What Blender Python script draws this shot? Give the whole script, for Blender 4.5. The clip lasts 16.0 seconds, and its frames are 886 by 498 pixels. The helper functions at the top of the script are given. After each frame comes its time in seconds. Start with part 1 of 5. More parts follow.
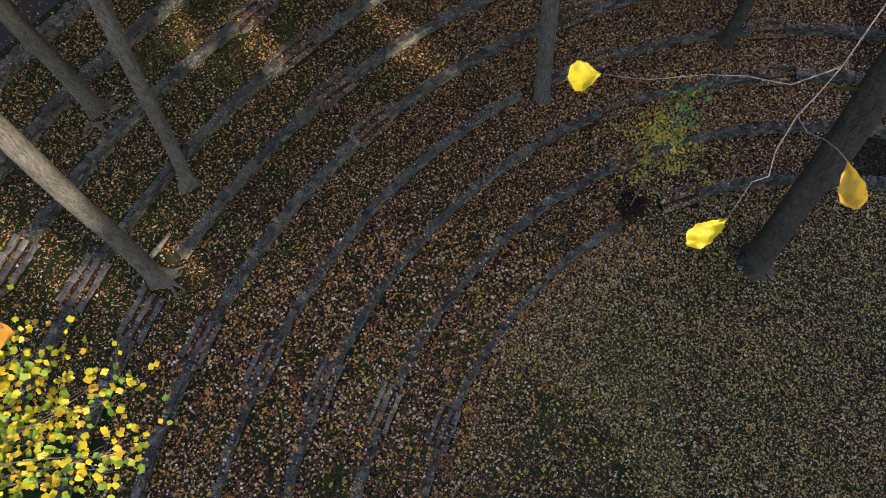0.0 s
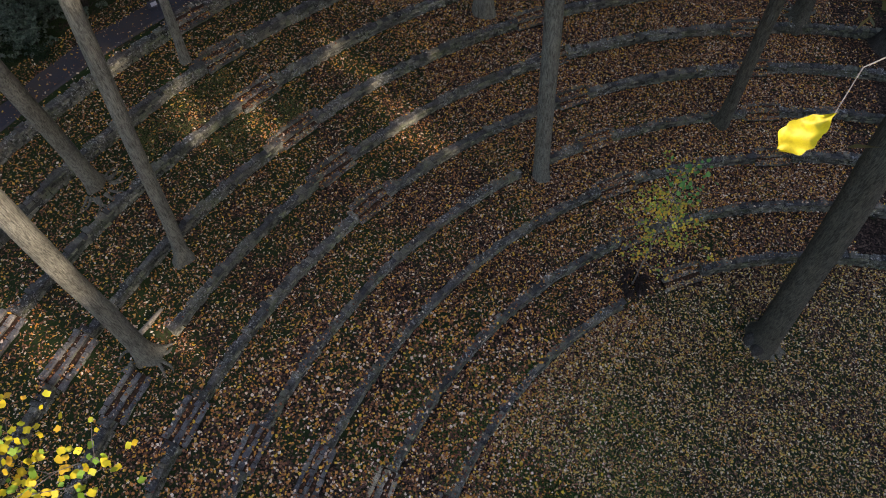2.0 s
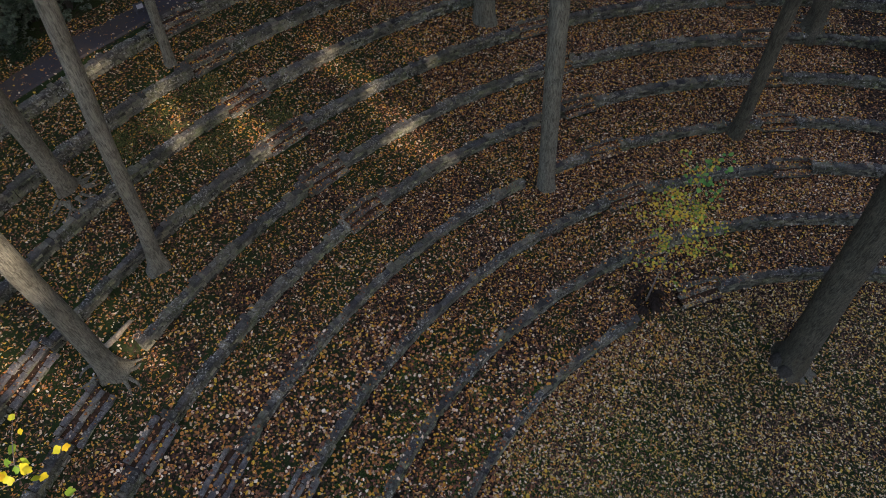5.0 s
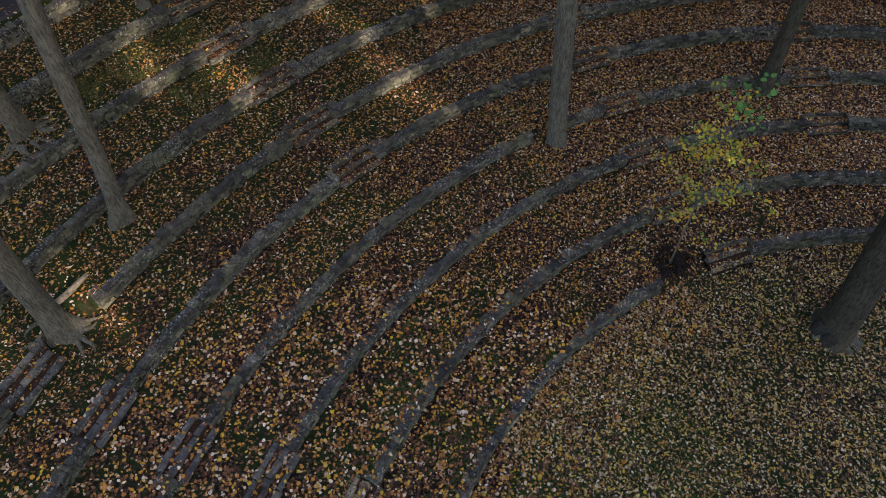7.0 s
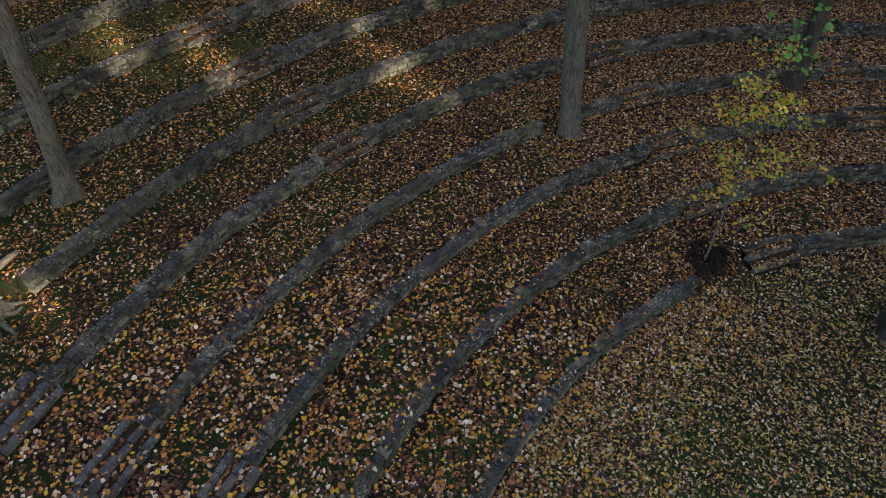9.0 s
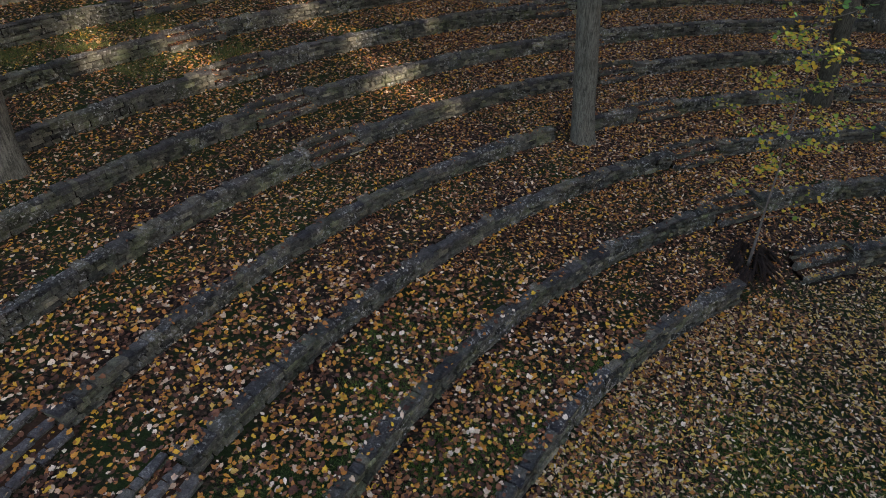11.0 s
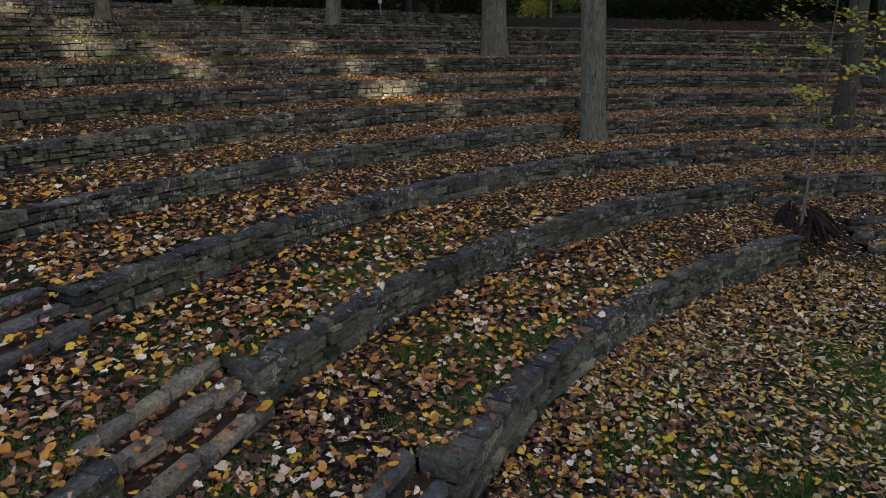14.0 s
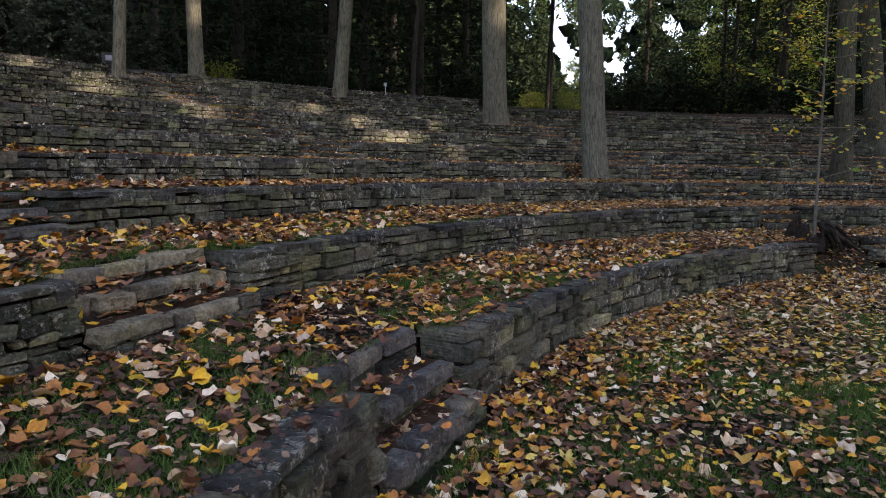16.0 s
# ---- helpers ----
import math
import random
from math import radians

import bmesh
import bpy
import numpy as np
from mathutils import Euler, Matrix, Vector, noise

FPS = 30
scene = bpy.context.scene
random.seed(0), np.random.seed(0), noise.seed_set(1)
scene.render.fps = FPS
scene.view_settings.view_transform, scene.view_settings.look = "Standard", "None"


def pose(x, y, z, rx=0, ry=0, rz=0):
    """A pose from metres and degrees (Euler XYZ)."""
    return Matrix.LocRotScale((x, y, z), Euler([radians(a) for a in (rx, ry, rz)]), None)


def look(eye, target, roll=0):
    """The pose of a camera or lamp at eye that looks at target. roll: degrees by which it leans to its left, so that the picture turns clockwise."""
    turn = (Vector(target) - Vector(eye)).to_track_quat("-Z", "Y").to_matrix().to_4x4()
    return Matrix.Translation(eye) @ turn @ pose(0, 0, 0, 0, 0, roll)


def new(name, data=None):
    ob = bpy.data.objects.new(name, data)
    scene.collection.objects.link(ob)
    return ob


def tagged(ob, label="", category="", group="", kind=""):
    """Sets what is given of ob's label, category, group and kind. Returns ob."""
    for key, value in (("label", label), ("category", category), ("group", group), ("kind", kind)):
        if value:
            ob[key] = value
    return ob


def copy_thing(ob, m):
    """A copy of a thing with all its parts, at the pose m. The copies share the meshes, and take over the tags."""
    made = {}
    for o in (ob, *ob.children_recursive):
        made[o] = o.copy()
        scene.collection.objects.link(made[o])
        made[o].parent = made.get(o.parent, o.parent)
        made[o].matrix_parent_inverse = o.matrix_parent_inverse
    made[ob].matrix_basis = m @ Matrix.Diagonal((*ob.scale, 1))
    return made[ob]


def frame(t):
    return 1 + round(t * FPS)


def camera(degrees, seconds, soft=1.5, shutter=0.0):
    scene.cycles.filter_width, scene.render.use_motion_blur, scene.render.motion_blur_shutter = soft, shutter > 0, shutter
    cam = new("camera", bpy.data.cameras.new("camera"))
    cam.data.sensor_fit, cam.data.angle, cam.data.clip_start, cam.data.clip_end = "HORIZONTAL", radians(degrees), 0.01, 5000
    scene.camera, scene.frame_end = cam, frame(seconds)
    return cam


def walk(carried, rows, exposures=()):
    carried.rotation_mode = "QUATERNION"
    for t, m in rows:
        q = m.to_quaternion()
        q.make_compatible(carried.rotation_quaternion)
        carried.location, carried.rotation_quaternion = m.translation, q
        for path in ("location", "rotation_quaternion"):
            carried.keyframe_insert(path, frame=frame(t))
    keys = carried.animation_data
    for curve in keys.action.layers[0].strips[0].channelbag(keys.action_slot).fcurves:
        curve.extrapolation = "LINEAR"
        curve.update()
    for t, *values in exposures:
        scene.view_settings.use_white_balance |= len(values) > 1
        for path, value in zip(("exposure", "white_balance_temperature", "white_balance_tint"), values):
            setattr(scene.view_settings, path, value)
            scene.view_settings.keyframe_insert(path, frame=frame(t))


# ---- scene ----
cam = camera(68.2, 16.0, soft=1.0)
METRES, EYE, TILT, LEAN, TURN = 20.0, 21.72, -67.0, 0.0, 0.0
ROWS = [
    (0.0, 0.0, 0.0, 0.0, -0.0, -0.0, -0.0),
    (0.5, 0.0006, 0.0058, -0.003, 0.0, 1.61, -0.05),
    (1.0, 0.0007, 0.0116, -0.0064, -0.01, 3.46, -0.09),
    (1.5, 0.0009, 0.0169, -0.0096, -0.04, 5.88, -0.15),
    (2.0, 0.0011, 0.0218, -0.0126, -0.06, 7.44, -0.2),
    (2.5, 0.0022, 0.0283, -0.0155, -0.06, 8.82, -0.24),
    (3.0, 0.0028, 0.0386, -0.0205, -0.07, 10.07, -0.28),
    (3.5, 0.0036, 0.0491, -0.0257, -0.06, 10.65, -0.31),
    (4.0, 0.0041, 0.068, -0.0347, -0.07, 11.16, -0.35),
    (6.5, 0.0067, 0.2091, -0.1104, -0.03, 12.53, -0.44),
    (7.0, 0.0067, 0.2462, -0.1293, -0.05, 13.46, -0.48),
    (7.5, 0.0071, 0.2849, -0.1507, -0.05, 15.35, -0.52),
    (8.0, 0.0073, 0.3234, -0.17, -0.06, 17.02, -0.55),
    (8.5, 0.0086, 0.364, -0.1893, -0.04, 18.74, -0.6),
    (9.0, 0.0093, 0.4053, -0.2083, -0.06, 20.78, -0.66),
    (11.5, 0.0115, 0.6075, -0.3027, -0.17, 34.08, -0.95),
    (12.0, 0.0127, 0.647, -0.3212, -0.19, 36.81, -1.01),
    (12.5, 0.0134, 0.6862, -0.3393, -0.23, 39.76, -1.07),
    (13.0, 0.0139, 0.7252, -0.3578, -0.27, 42.69, -1.12),
    (13.5, 0.0155, 0.764, -0.3771, -0.3, 45.6, -1.19),
    (14.0, 0.0167, 0.8017, -0.3959, -0.35, 48.56, -1.26),
    (14.5, 0.0175, 0.8338, -0.4113, -0.41, 51.24, -1.3),
    (15.0, 0.0184, 0.8602, -0.4236, -0.49, 53.98, -1.36),
    (15.5, 0.0178, 0.8807, -0.4332, -0.57, 56.99, -1.42),
    (16.0, 0.0167, 0.8968, -0.4407, -0.62, 59.59, -1.49),
]
SUN_EL, SUN, SKY, EXPO = 20.0, 1.95, 0.15, 1.64
walk(cam, [(t, pose(0, 0, EYE, TILT, LEAN, TURN) @ pose(METRES * x, METRES * y, METRES * z, 90 + pitch, roll, yaw)) for t, x, y, z, yaw, pitch, roll in ROWS],
     exposures=[(0.0, EXPO + 0.28, 6880, 26), (4.0, EXPO + 0.36, 7240, 26), (9.0, EXPO + 0.39, 7300, 25), (13.0, EXPO + 0.44, 7450, 26), (15.2, EXPO + 0.63, 7550, 26), (16.0, EXPO + 0.82, 7550, 27)])

# ---- plan: concentric terraces round one centre ----
CX, CY = 13.65, -2.69
RAD = [14.52, 16.47, 18.45, 20.37, 22.4, 24.3, 26.25, 28.35, 30.4, 32.35]
TOP = [0.56, 1.02, 1.43, 1.80, 2.21, 2.62, 3.07, 3.50, 4.00, 4.50]
AZ0, AZ1 = 52.0, 194.0
# stairs through each wall: (from, to) in degrees
STAIRS = [
    [(106.8, 112.5), (155.2, 160.3)],
    [(111.3, 115.6), (155.6, 160.8)],
    [(90.6, 94.8), (110.1, 114.8), (156.3, 161.0)],
    [(90.8, 94.6), (110.3, 113.9), (157.3, 161.1)],
    [(91.1, 94.3), (110.5, 113.8), (133.9, 137.6), (157.5, 161.0)],
    [(91.0, 94.0), (110.7, 113.6), (134.0, 137.8), (157.6, 161.1)],
    [(91.6, 94.3), (111.0, 113.8), (134.1, 137.5), (156.9, 160.6)],
    [(91.8, 94.4), (111.2, 113.8), (134.3, 137.6), (157.7, 161.0)],
    [(92.0, 94.4), (111.4, 113.8), (134.2, 137.3), (157.8, 161.0)],
    [(134.3, 137.0), (157.9, 161.0)],
]
# further breaks in the walls: the stump and the trunks that have grown into them
GAPS = [[(112.5, 119.6)], [], [], [(118.0, 121.6)], [], [(154.2, 157.6)], [], [], [], []]
LOW_END = [AZ0, AZ0, AZ0, AZ0, AZ0, AZ0, AZ0, AZ0, AZ0, 112.5]
WALL_DEPTH = 0.22
STAIR_DEPTH = 0.50


def polar(r, az, z=0.0):
    a = radians(az)
    return Vector((CX + r * math.cos(a), CY + r * math.sin(a), z))


def to_polar(x, y):
    return math.hypot(x - CX, y - CY), math.degrees(math.atan2(y - CY, x - CX)) % 360


def smooth(e0, e1, v):
    t = min(1.0, max(0.0, (v - e0) / (e1 - e0)))
    return t * t * (3 - 2 * t)


def terrace(r, az):
    """The height of the ground."""
    z = 0.0
    for k in range(len(RAD)):
        step = TOP[k] - (TOP[k - 1] if k else 0.0)
        if any(a0 + 0.4 < az < a1 - 0.4 for a0, a1 in GAPS[k]):
            # where the wall is broken the earth has slumped
            z += step * smooth(RAD[k] - 0.25, RAD[k] + 0.75, r)
        elif r > RAD[k] + WALL_DEPTH:
            if r < RAD[k] + STAIR_DEPTH and any(a0 - 0.3 < az < a1 + 0.3 for a0, a1 in STAIRS[k]):
                continue
            lo = LOW_END[k]
            if lo > AZ0 and az < lo + 3:
                # past the last walls the bank simply rises
                z += step * smooth(RAD[k] + WALL_DEPTH, RAD[k] + 2.4, r)
            else:
                z += step
    z *= smooth(22, AZ0 - 6, az) * (1 - smooth(AZ1 + 6, 222, az))
    if r > 36:
        z += 0.02 * (r - 36) * smooth(22, AZ0, az) * (1 - smooth(AZ1, 222, az)) * (1 if r < 120 else 120 / r)
    return z


def ground_at(x, y):
    return terrace(*to_polar(x, y))


# ---- light ----
SUN_DIR = Vector((0.75, -0.66, 0)).normalized() * math.cos(radians(SUN_EL)) + Vector((0, 0, math.sin(radians(SUN_EL))))
world = bpy.data.worlds.new("sky")
scene.world = world
world.use_nodes = True
wn = world.node_tree
sky = wn.nodes.new("ShaderNodeTexSky")
sky.sky_type, sky.sun_disc = "NISHITA", False
sky.sun_elevation = radians(SUN_EL)
sky.sun_rotation = math.atan2(SUN_DIR.x, SUN_DIR.y)
sky.dust_density, sky.air_density = 1.2, 1.0
wn.links.new(sky.outputs[0], wn.nodes["Background"].inputs[0])
wn.nodes["Background"].inputs[1].default_value = SKY
sun = new("sun", bpy.data.lights.new("sun", "SUN"))
sun.data.energy, sun.data.angle, sun.data.color = SUN, radians(0.6), (1.0, 0.89, 0.73)
sun.matrix_world = look(SUN_DIR * 80, (0, 0, 0))

# ---- materials ----


class Nodes:
    """Shorthand for a node material."""

    def __init__(self, name, rough=0.8, spec=0.3):
        self.mat = bpy.data.materials.new(name)
        self.mat.use_nodes = True
        self.t = self.mat.node_tree
        self.b = self.t.nodes["Principled BSDF"]
        self.b.inputs["Roughness"].default_value = rough
        self.b.inputs["Specular IOR Level"].default_value = spec
        self.coord = self.t.nodes.new("ShaderNodeTexCoord")

    def n(self, kind, **values):
        node = self.t.nodes.new(kind)
        for k, v in values.items():
            node.inputs[k.replace("_", " ")].default_value = v
        return node

    def link(self, a, b):
        self.t.links.new(a, b)

    def scaled(self, sx, sy, sz, source="Object"):
        m = self.n("ShaderNodeMapping")
        m.inputs["Scale"].default_value = (sx, sy, sz)
        self.link(self.coord.outputs[source], m.inputs["Vector"])
        return m.outputs[0]

    def world(self, s):
        g = self.t.nodes.new("ShaderNodeNewGeometry")
        m = self.n("ShaderNodeMapping")
        m.inputs["Scale"].default_value = (s, s, s)
        self.link(g.outputs["Position"], m.inputs["Vector"])
        return m.outputs[0]

    def noise(self, vec, scale=1.0, detail=4.0, rough=0.6):
        x = self.n("ShaderNodeTexNoise", Scale=scale, Detail=detail, Roughness=rough)
        self.link(vec, x.inputs["Vector"])
        return x.outputs["Fac"]

    def ramp(self, fac, stops, constant=False):
        r = self.t.nodes.new("ShaderNodeValToRGB")
        if constant:
            r.color_ramp.interpolation = "CONSTANT"
        e = r.color_ramp.elements
        while len(e) < len(stops):
            e.new(0.5)
        for el, (p, c) in zip(e, stops):
            el.position, el.color = p, (*c, 1.0)
        self.link(fac, r.inputs[0])
        return r.outputs[0]

    def mix(self, fac, a, b, kind="MIX"):
        m = self.t.nodes.new("ShaderNodeMix")
        m.data_type, m.blend_type = "RGBA", kind
        for sock, v in ((m.inputs[0], fac), (m.inputs[6], a), (m.inputs[7], b)):
            if isinstance(v, (int, float)):
                sock.default_value = v
            elif isinstance(v, tuple):
                sock.default_value = (*v, 1.0)
            else:
                self.link(v, sock)
        return m.outputs[2]

    def math(self, op, a, b=0.0):
        m = self.t.nodes.new("ShaderNodeMath")
        m.operation = op
        for sock, v in ((m.inputs[0], a), (m.inputs[1], b)):
            if isinstance(v, (int, float)):
                sock.default_value = v
            else:
                self.link(v, sock)
        return m.outputs[0]

    def random(self):
        """One random number a piece, whether it is an object of its own or an island of a joined mesh."""
        o = self.t.nodes.new("ShaderNodeObjectInfo")
        g = self.t.nodes.new("ShaderNodeNewGeometry")
        return self.math("FRACT", self.math("ADD", o.outputs["Random"], g.outputs["Random Per Island"]))

    def bump(self, height, strength=0.5, distance=0.02):
        b = self.n("ShaderNodeBump", Strength=strength, Distance=distance)
        self.link(height, b.inputs["Height"])
        self.link(b.outputs[0], self.b.inputs["Normal"])

    def color(self, c):
        self.link(c, self.b.inputs["Base Color"])


def stone_material(name, tones, lichen, moss=0.6, bedding=0.5):
    m = Nodes(name, 0.85, 0.3)
    rnd = m.random()
    p = m.world(1.0)
    base = m.ramp(rnd, tones)
    grain = m.noise(p, 34, 7, 0.75)
    c = m.mix(0.9, base, m.ramp(grain, [(0.36, (0.5, 0.5, 0.51)), (0.5, (1.0, 1.0, 1.0)), (0.64, (1.5, 1.47, 1.42))]), "MULTIPLY")
    blotch = m.noise(p, 4.0, 6, 0.7)
    c = m.mix(0.9, c, m.ramp(blotch, [(0.36, (0.55, 0.56, 0.58)), (0.64, (1.35, 1.32, 1.26))]), "MULTIPLY")
    # bands of bedding along the stone
    band = m.n("ShaderNodeMapping")
    band.inputs["Scale"].default_value = (2.0, 2.0, 60.0)
    g = m.t.nodes.new("ShaderNodeNewGeometry")
    m.link(g.outputs["Position"], band.inputs["Vector"])
    bed = m.noise(band.outputs[0], 1.0, 4, 0.6)
    c = m.mix(bedding, c, m.ramp(bed, [(0.38, (0.55, 0.55, 0.55)), (0.62, (1.3, 1.3, 1.28))]), "MULTIPLY")
    green = m.noise(p, 1.7, 5, 0.65)
    c = m.mix(m.math("MULTIPLY", m.ramp(green, [(0.48, (0, 0, 0)), (0.62, (1, 1, 1))]), moss), c, m.mix(1.0, c, (0.85, 1.05, 0.62), "MULTIPLY"))
    white = m.noise(p, 13.0, 8, 0.8)
    area = m.noise(p, 1.1, 3, 0.6)
    spots = m.math("MULTIPLY", m.ramp(white, [(0.54, (0, 0, 0)), (0.59, (1, 1, 1))]), m.ramp(area, [(0.46, (0.10, 0.10, 0.10)), (0.57, (1, 1, 1))]))
    c = m.mix(m.math("MULTIPLY", spots, lichen), c, (0.46, 0.48, 0.44))
    m.color(c)
    cut = m.t.nodes.new("ShaderNodeTexVoronoi")
    cut.inputs["Scale"].default_value = 14.0
    m.link(p, cut.inputs["Vector"])
    m.bump(m.math("ADD", m.math("ADD", m.noise(p, 45, 8, 0.75), m.math("MULTIPLY", cut.outputs["Distance"], 0.7)), m.math("MULTIPLY", bed, 1.6 * bedding)), 1.0, 0.045)
    return m.mat


STONE = stone_material("wall stone", [(0.0, (0.037, 0.041, 0.034)), (0.2, (0.089, 0.096, 0.076)), (0.4, (0.163, 0.172, 0.128)), (0.52, (0.069, 0.075, 0.064)), (0.68, (0.128, 0.136, 0.109)), (0.82, (0.185, 0.188, 0.138)), (0.92, (0.096, 0.105, 0.089)), (1.0, (0.332, 0.329, 0.234))], 1.0)
# how skylight falls on the wall tops is put into these darker tones
COPING = stone_material("stone darkened for wall tops", [(0.0, (0.040, 0.042, 0.046)), (0.3, (0.086, 0.089, 0.086)), (0.5, (0.058, 0.060, 0.062)), (0.75, (0.112, 0.116, 0.098)), (1.0, (0.168, 0.162, 0.128))], 0.9, 0.4)
# paler stone, lightened and warmed further in place of soft sunlight
STEPSTONE = stone_material("pale step stone with sun tint", [(0.0, (0.150, 0.144, 0.118)), (0.3, (0.330, 0.300, 0.222)), (0.55, (0.205, 0.194, 0.158)), (0.8, (0.300, 0.275, 0.208)), (1.0, (0.430, 0.385, 0.280))], 0.6, 0.4, 0.15)

STEP_GREY = stone_material("grey step slate", [(0.0, (0.075, 0.078, 0.086)), (0.35, (0.150, 0.152, 0.155)), (0.65, (0.105, 0.108, 0.114)), (1.0, (0.230, 0.222, 0.196))], 0.6, 0.2, 0.2)


def earth_material(name, deep, light):
    m = Nodes(name, 0.95, 0.1)
    p = m.world(1.0)
    m.color(m.ramp(m.noise(p, 12, 6, 0.7), [(0.3, deep), (0.7, light)]))
    m.bump(m.noise(p, 30, 6, 0.7), 0.6, 0.03)
    return m.mat


EARTH = earth_material("leafy earth", (0.022, 0.015, 0.01), (0.075, 0.045, 0.028))
CORE = earth_material("dark packed joint", (0.008, 0.008, 0.007), (0.022, 0.02, 0.018))


def ground_material():
    m = Nodes("leaf litter and turf", 0.95, 0.12)
    p = m.world(1.0)
    cell = m.t.nodes.new("ShaderNodeTexVoronoi")
    cell.inputs["Scale"].default_value = 17.0
    m.link(p, cell.inputs["Vector"])
    sep = m.t.nodes.new("ShaderNodeSeparateColor")
    m.link(cell.outputs["Color"], sep.inputs[0])
    litter = m.ramp(sep.outputs[0], [(0.0, (0.009, 0.007, 0.005)), (0.35, (0.018, 0.012, 0.010)), (0.6, (0.034, 0.022, 0.017)), (0.85, (0.065, 0.043, 0.031)), (1.0, (0.124, 0.085, 0.058))])
    litter = m.mix(0.8, litter, m.ramp(m.noise(p, 40, 5, 0.7), [(0.3, (0.4, 0.4, 0.4)), (0.7, (1.3, 1.3, 1.3))]), "MULTIPLY")
    turf = m.ramp(m.noise(p, 60, 4, 0.7), [(0.3, (0.006, 0.012, 0.005)), (0.7, (0.026, 0.048, 0.013))])
    where = m.math("ADD", m.math("MULTIPLY", m.noise(p, 0.55, 3, 0.55), 0.55), m.math("MULTIPLY", m.noise(p, 5.5, 4, 0.7), 0.45))
    place = m.t.nodes.new("ShaderNodeSeparateXYZ")
    m.link(p, place.inputs[0])
    dx, dy = m.math("SUBTRACT", place.outputs[0], CX), m.math("SUBTRACT", place.outputs[1], CY)
    out = m.math("SQRT", m.math("ADD", m.math("MULTIPLY", dx, dx), m.math("MULTIPLY", dy, dy)))
    # the open lawn is turf, the terraces are mostly litter
    bank = m.math("MULTIPLY", m.ramp(m.math("DIVIDE", out, 40.0), [(0.54, (0, 0, 0)), (0.60, (1, 1, 1))]), m.ramp(m.math("ADD", m.math("MULTIPLY", place.outputs[0], -0.05), 0.4), [(0.35, (0, 0, 0)), (0.55, (0.035, 0.035, 0.035))]))
    lawn = m.ramp(m.math("DIVIDE", out, 20.0), [(0.60, (0.10, 0.10, 0.10)), (0.72, (0.0, 0.0, 0.0))])
    where = m.math("ADD", m.math("SUBTRACT", where, m.math("MULTIPLY", m.math("ADD", place.outputs[0], 1.0), 0.004)), m.math("ADD", lawn, bank))
    m.color(m.mix(m.ramp(where, [(0.47, (0, 0, 0)), (0.56, (1, 1, 1))]), litter, turf))
    m.bump(m.math("ADD", cell.outputs["Distance"], m.noise(p, 50, 5, 0.7)), 0.8, 0.03)
    return m.mat


GROUND = ground_material()


def asphalt_material():
    m = Nodes("worn asphalt", 0.85, 0.3)
    p = m.world(1.0)
    c = m.ramp(m.noise(p, 90, 4, 0.8), [(0.3, (0.024, 0.026, 0.032)), (0.7, (0.046, 0.048, 0.055))])
    m.color(m.mix(m.ramp(m.noise(p, 0.8, 4, 0.6), [(0.4, (0, 0, 0)), (0.7, (1, 1, 1))]), c, (0.05, 0.042, 0.034)))
    m.bump(m.noise(p, 120, 3, 0.7), 0.4, 0.01)
    return m.mat


ASPHALT = asphalt_material()


def leaf_material(name, stops, rough=0.6, through_light=0.0, spotted=True, spec=0.35):
    m = Nodes(name, rough, spec)
    rnd = m.random()
    c = m.ramp(rnd, stops)
    p = m.world(1.0)
    if spotted:
        c = m.mix(0.55, c, m.ramp(m.noise(p, 55, 4, 0.7), [(0.3, (0.45, 0.4, 0.36)), (0.6, (1.15, 1.15, 1.15))]), "MULTIPLY")
    m.color(c)
    if through_light:
        tr = m.t.nodes.new("ShaderNodeBsdfTranslucent")
        m.link(c, tr.inputs[0])
        mx = m.t.nodes.new("ShaderNodeMixShader")
        mx.inputs[0].default_value = through_light
        out = m.t.nodes["Material Output"]
        m.link(m.b.outputs[0], mx.inputs[1])
        m.link(tr.outputs[0], mx.inputs[2])
        m.link(mx.outputs[0], out.inputs["Surface"])
    return m.mat


FALLEN = leaf_material("fallen leaves", [(0.0, (0.055, 0.025, 0.018)), (0.2, (0.105, 0.044, 0.025)), (0.36, (0.185, 0.076, 0.034)), (0.49, (0.31, 0.13, 0.048)), (0.60, (0.47, 0.185, 0.038)), (0.70, (0.62, 0.28, 0.033)), (0.79, (0.71, 0.46, 0.04)), (0.84, (0.44, 0.28, 0.16)), (0.92, (0.62, 0.46, 0.30)), (1.0, (0.82, 0.72, 0.54))])
LAWN_LEAF = leaf_material("fallen leaves on the lawn", [(0.0, (0.055, 0.030, 0.022)), (0.22, (0.12, 0.064, 0.038)), (0.38, (0.23, 0.13, 0.064)), (0.5, (0.46, 0.27, 0.06)), (0.62, (0.62, 0.42, 0.06)), (0.73, (0.60, 0.47, 0.14)), (0.82, (0.40, 0.29, 0.165)), (0.92, (0.60, 0.475, 0.285)), (1.0, (0.76, 0.655, 0.44))])
GRASS = leaf_material("grass blades", [(0.0, (0.035, 0.08, 0.015)), (0.6, (0.075, 0.16, 0.025)), (1.0, (0.16, 0.23, 0.05))], 0.6, 0.25, False)
BANK_GRASS = leaf_material("olive bank grass", [(0.0, (0.035, 0.055, 0.014)), (0.6, (0.075, 0.105, 0.024)), (1.0, (0.17, 0.175, 0.05))], 0.6, 0.2, False)
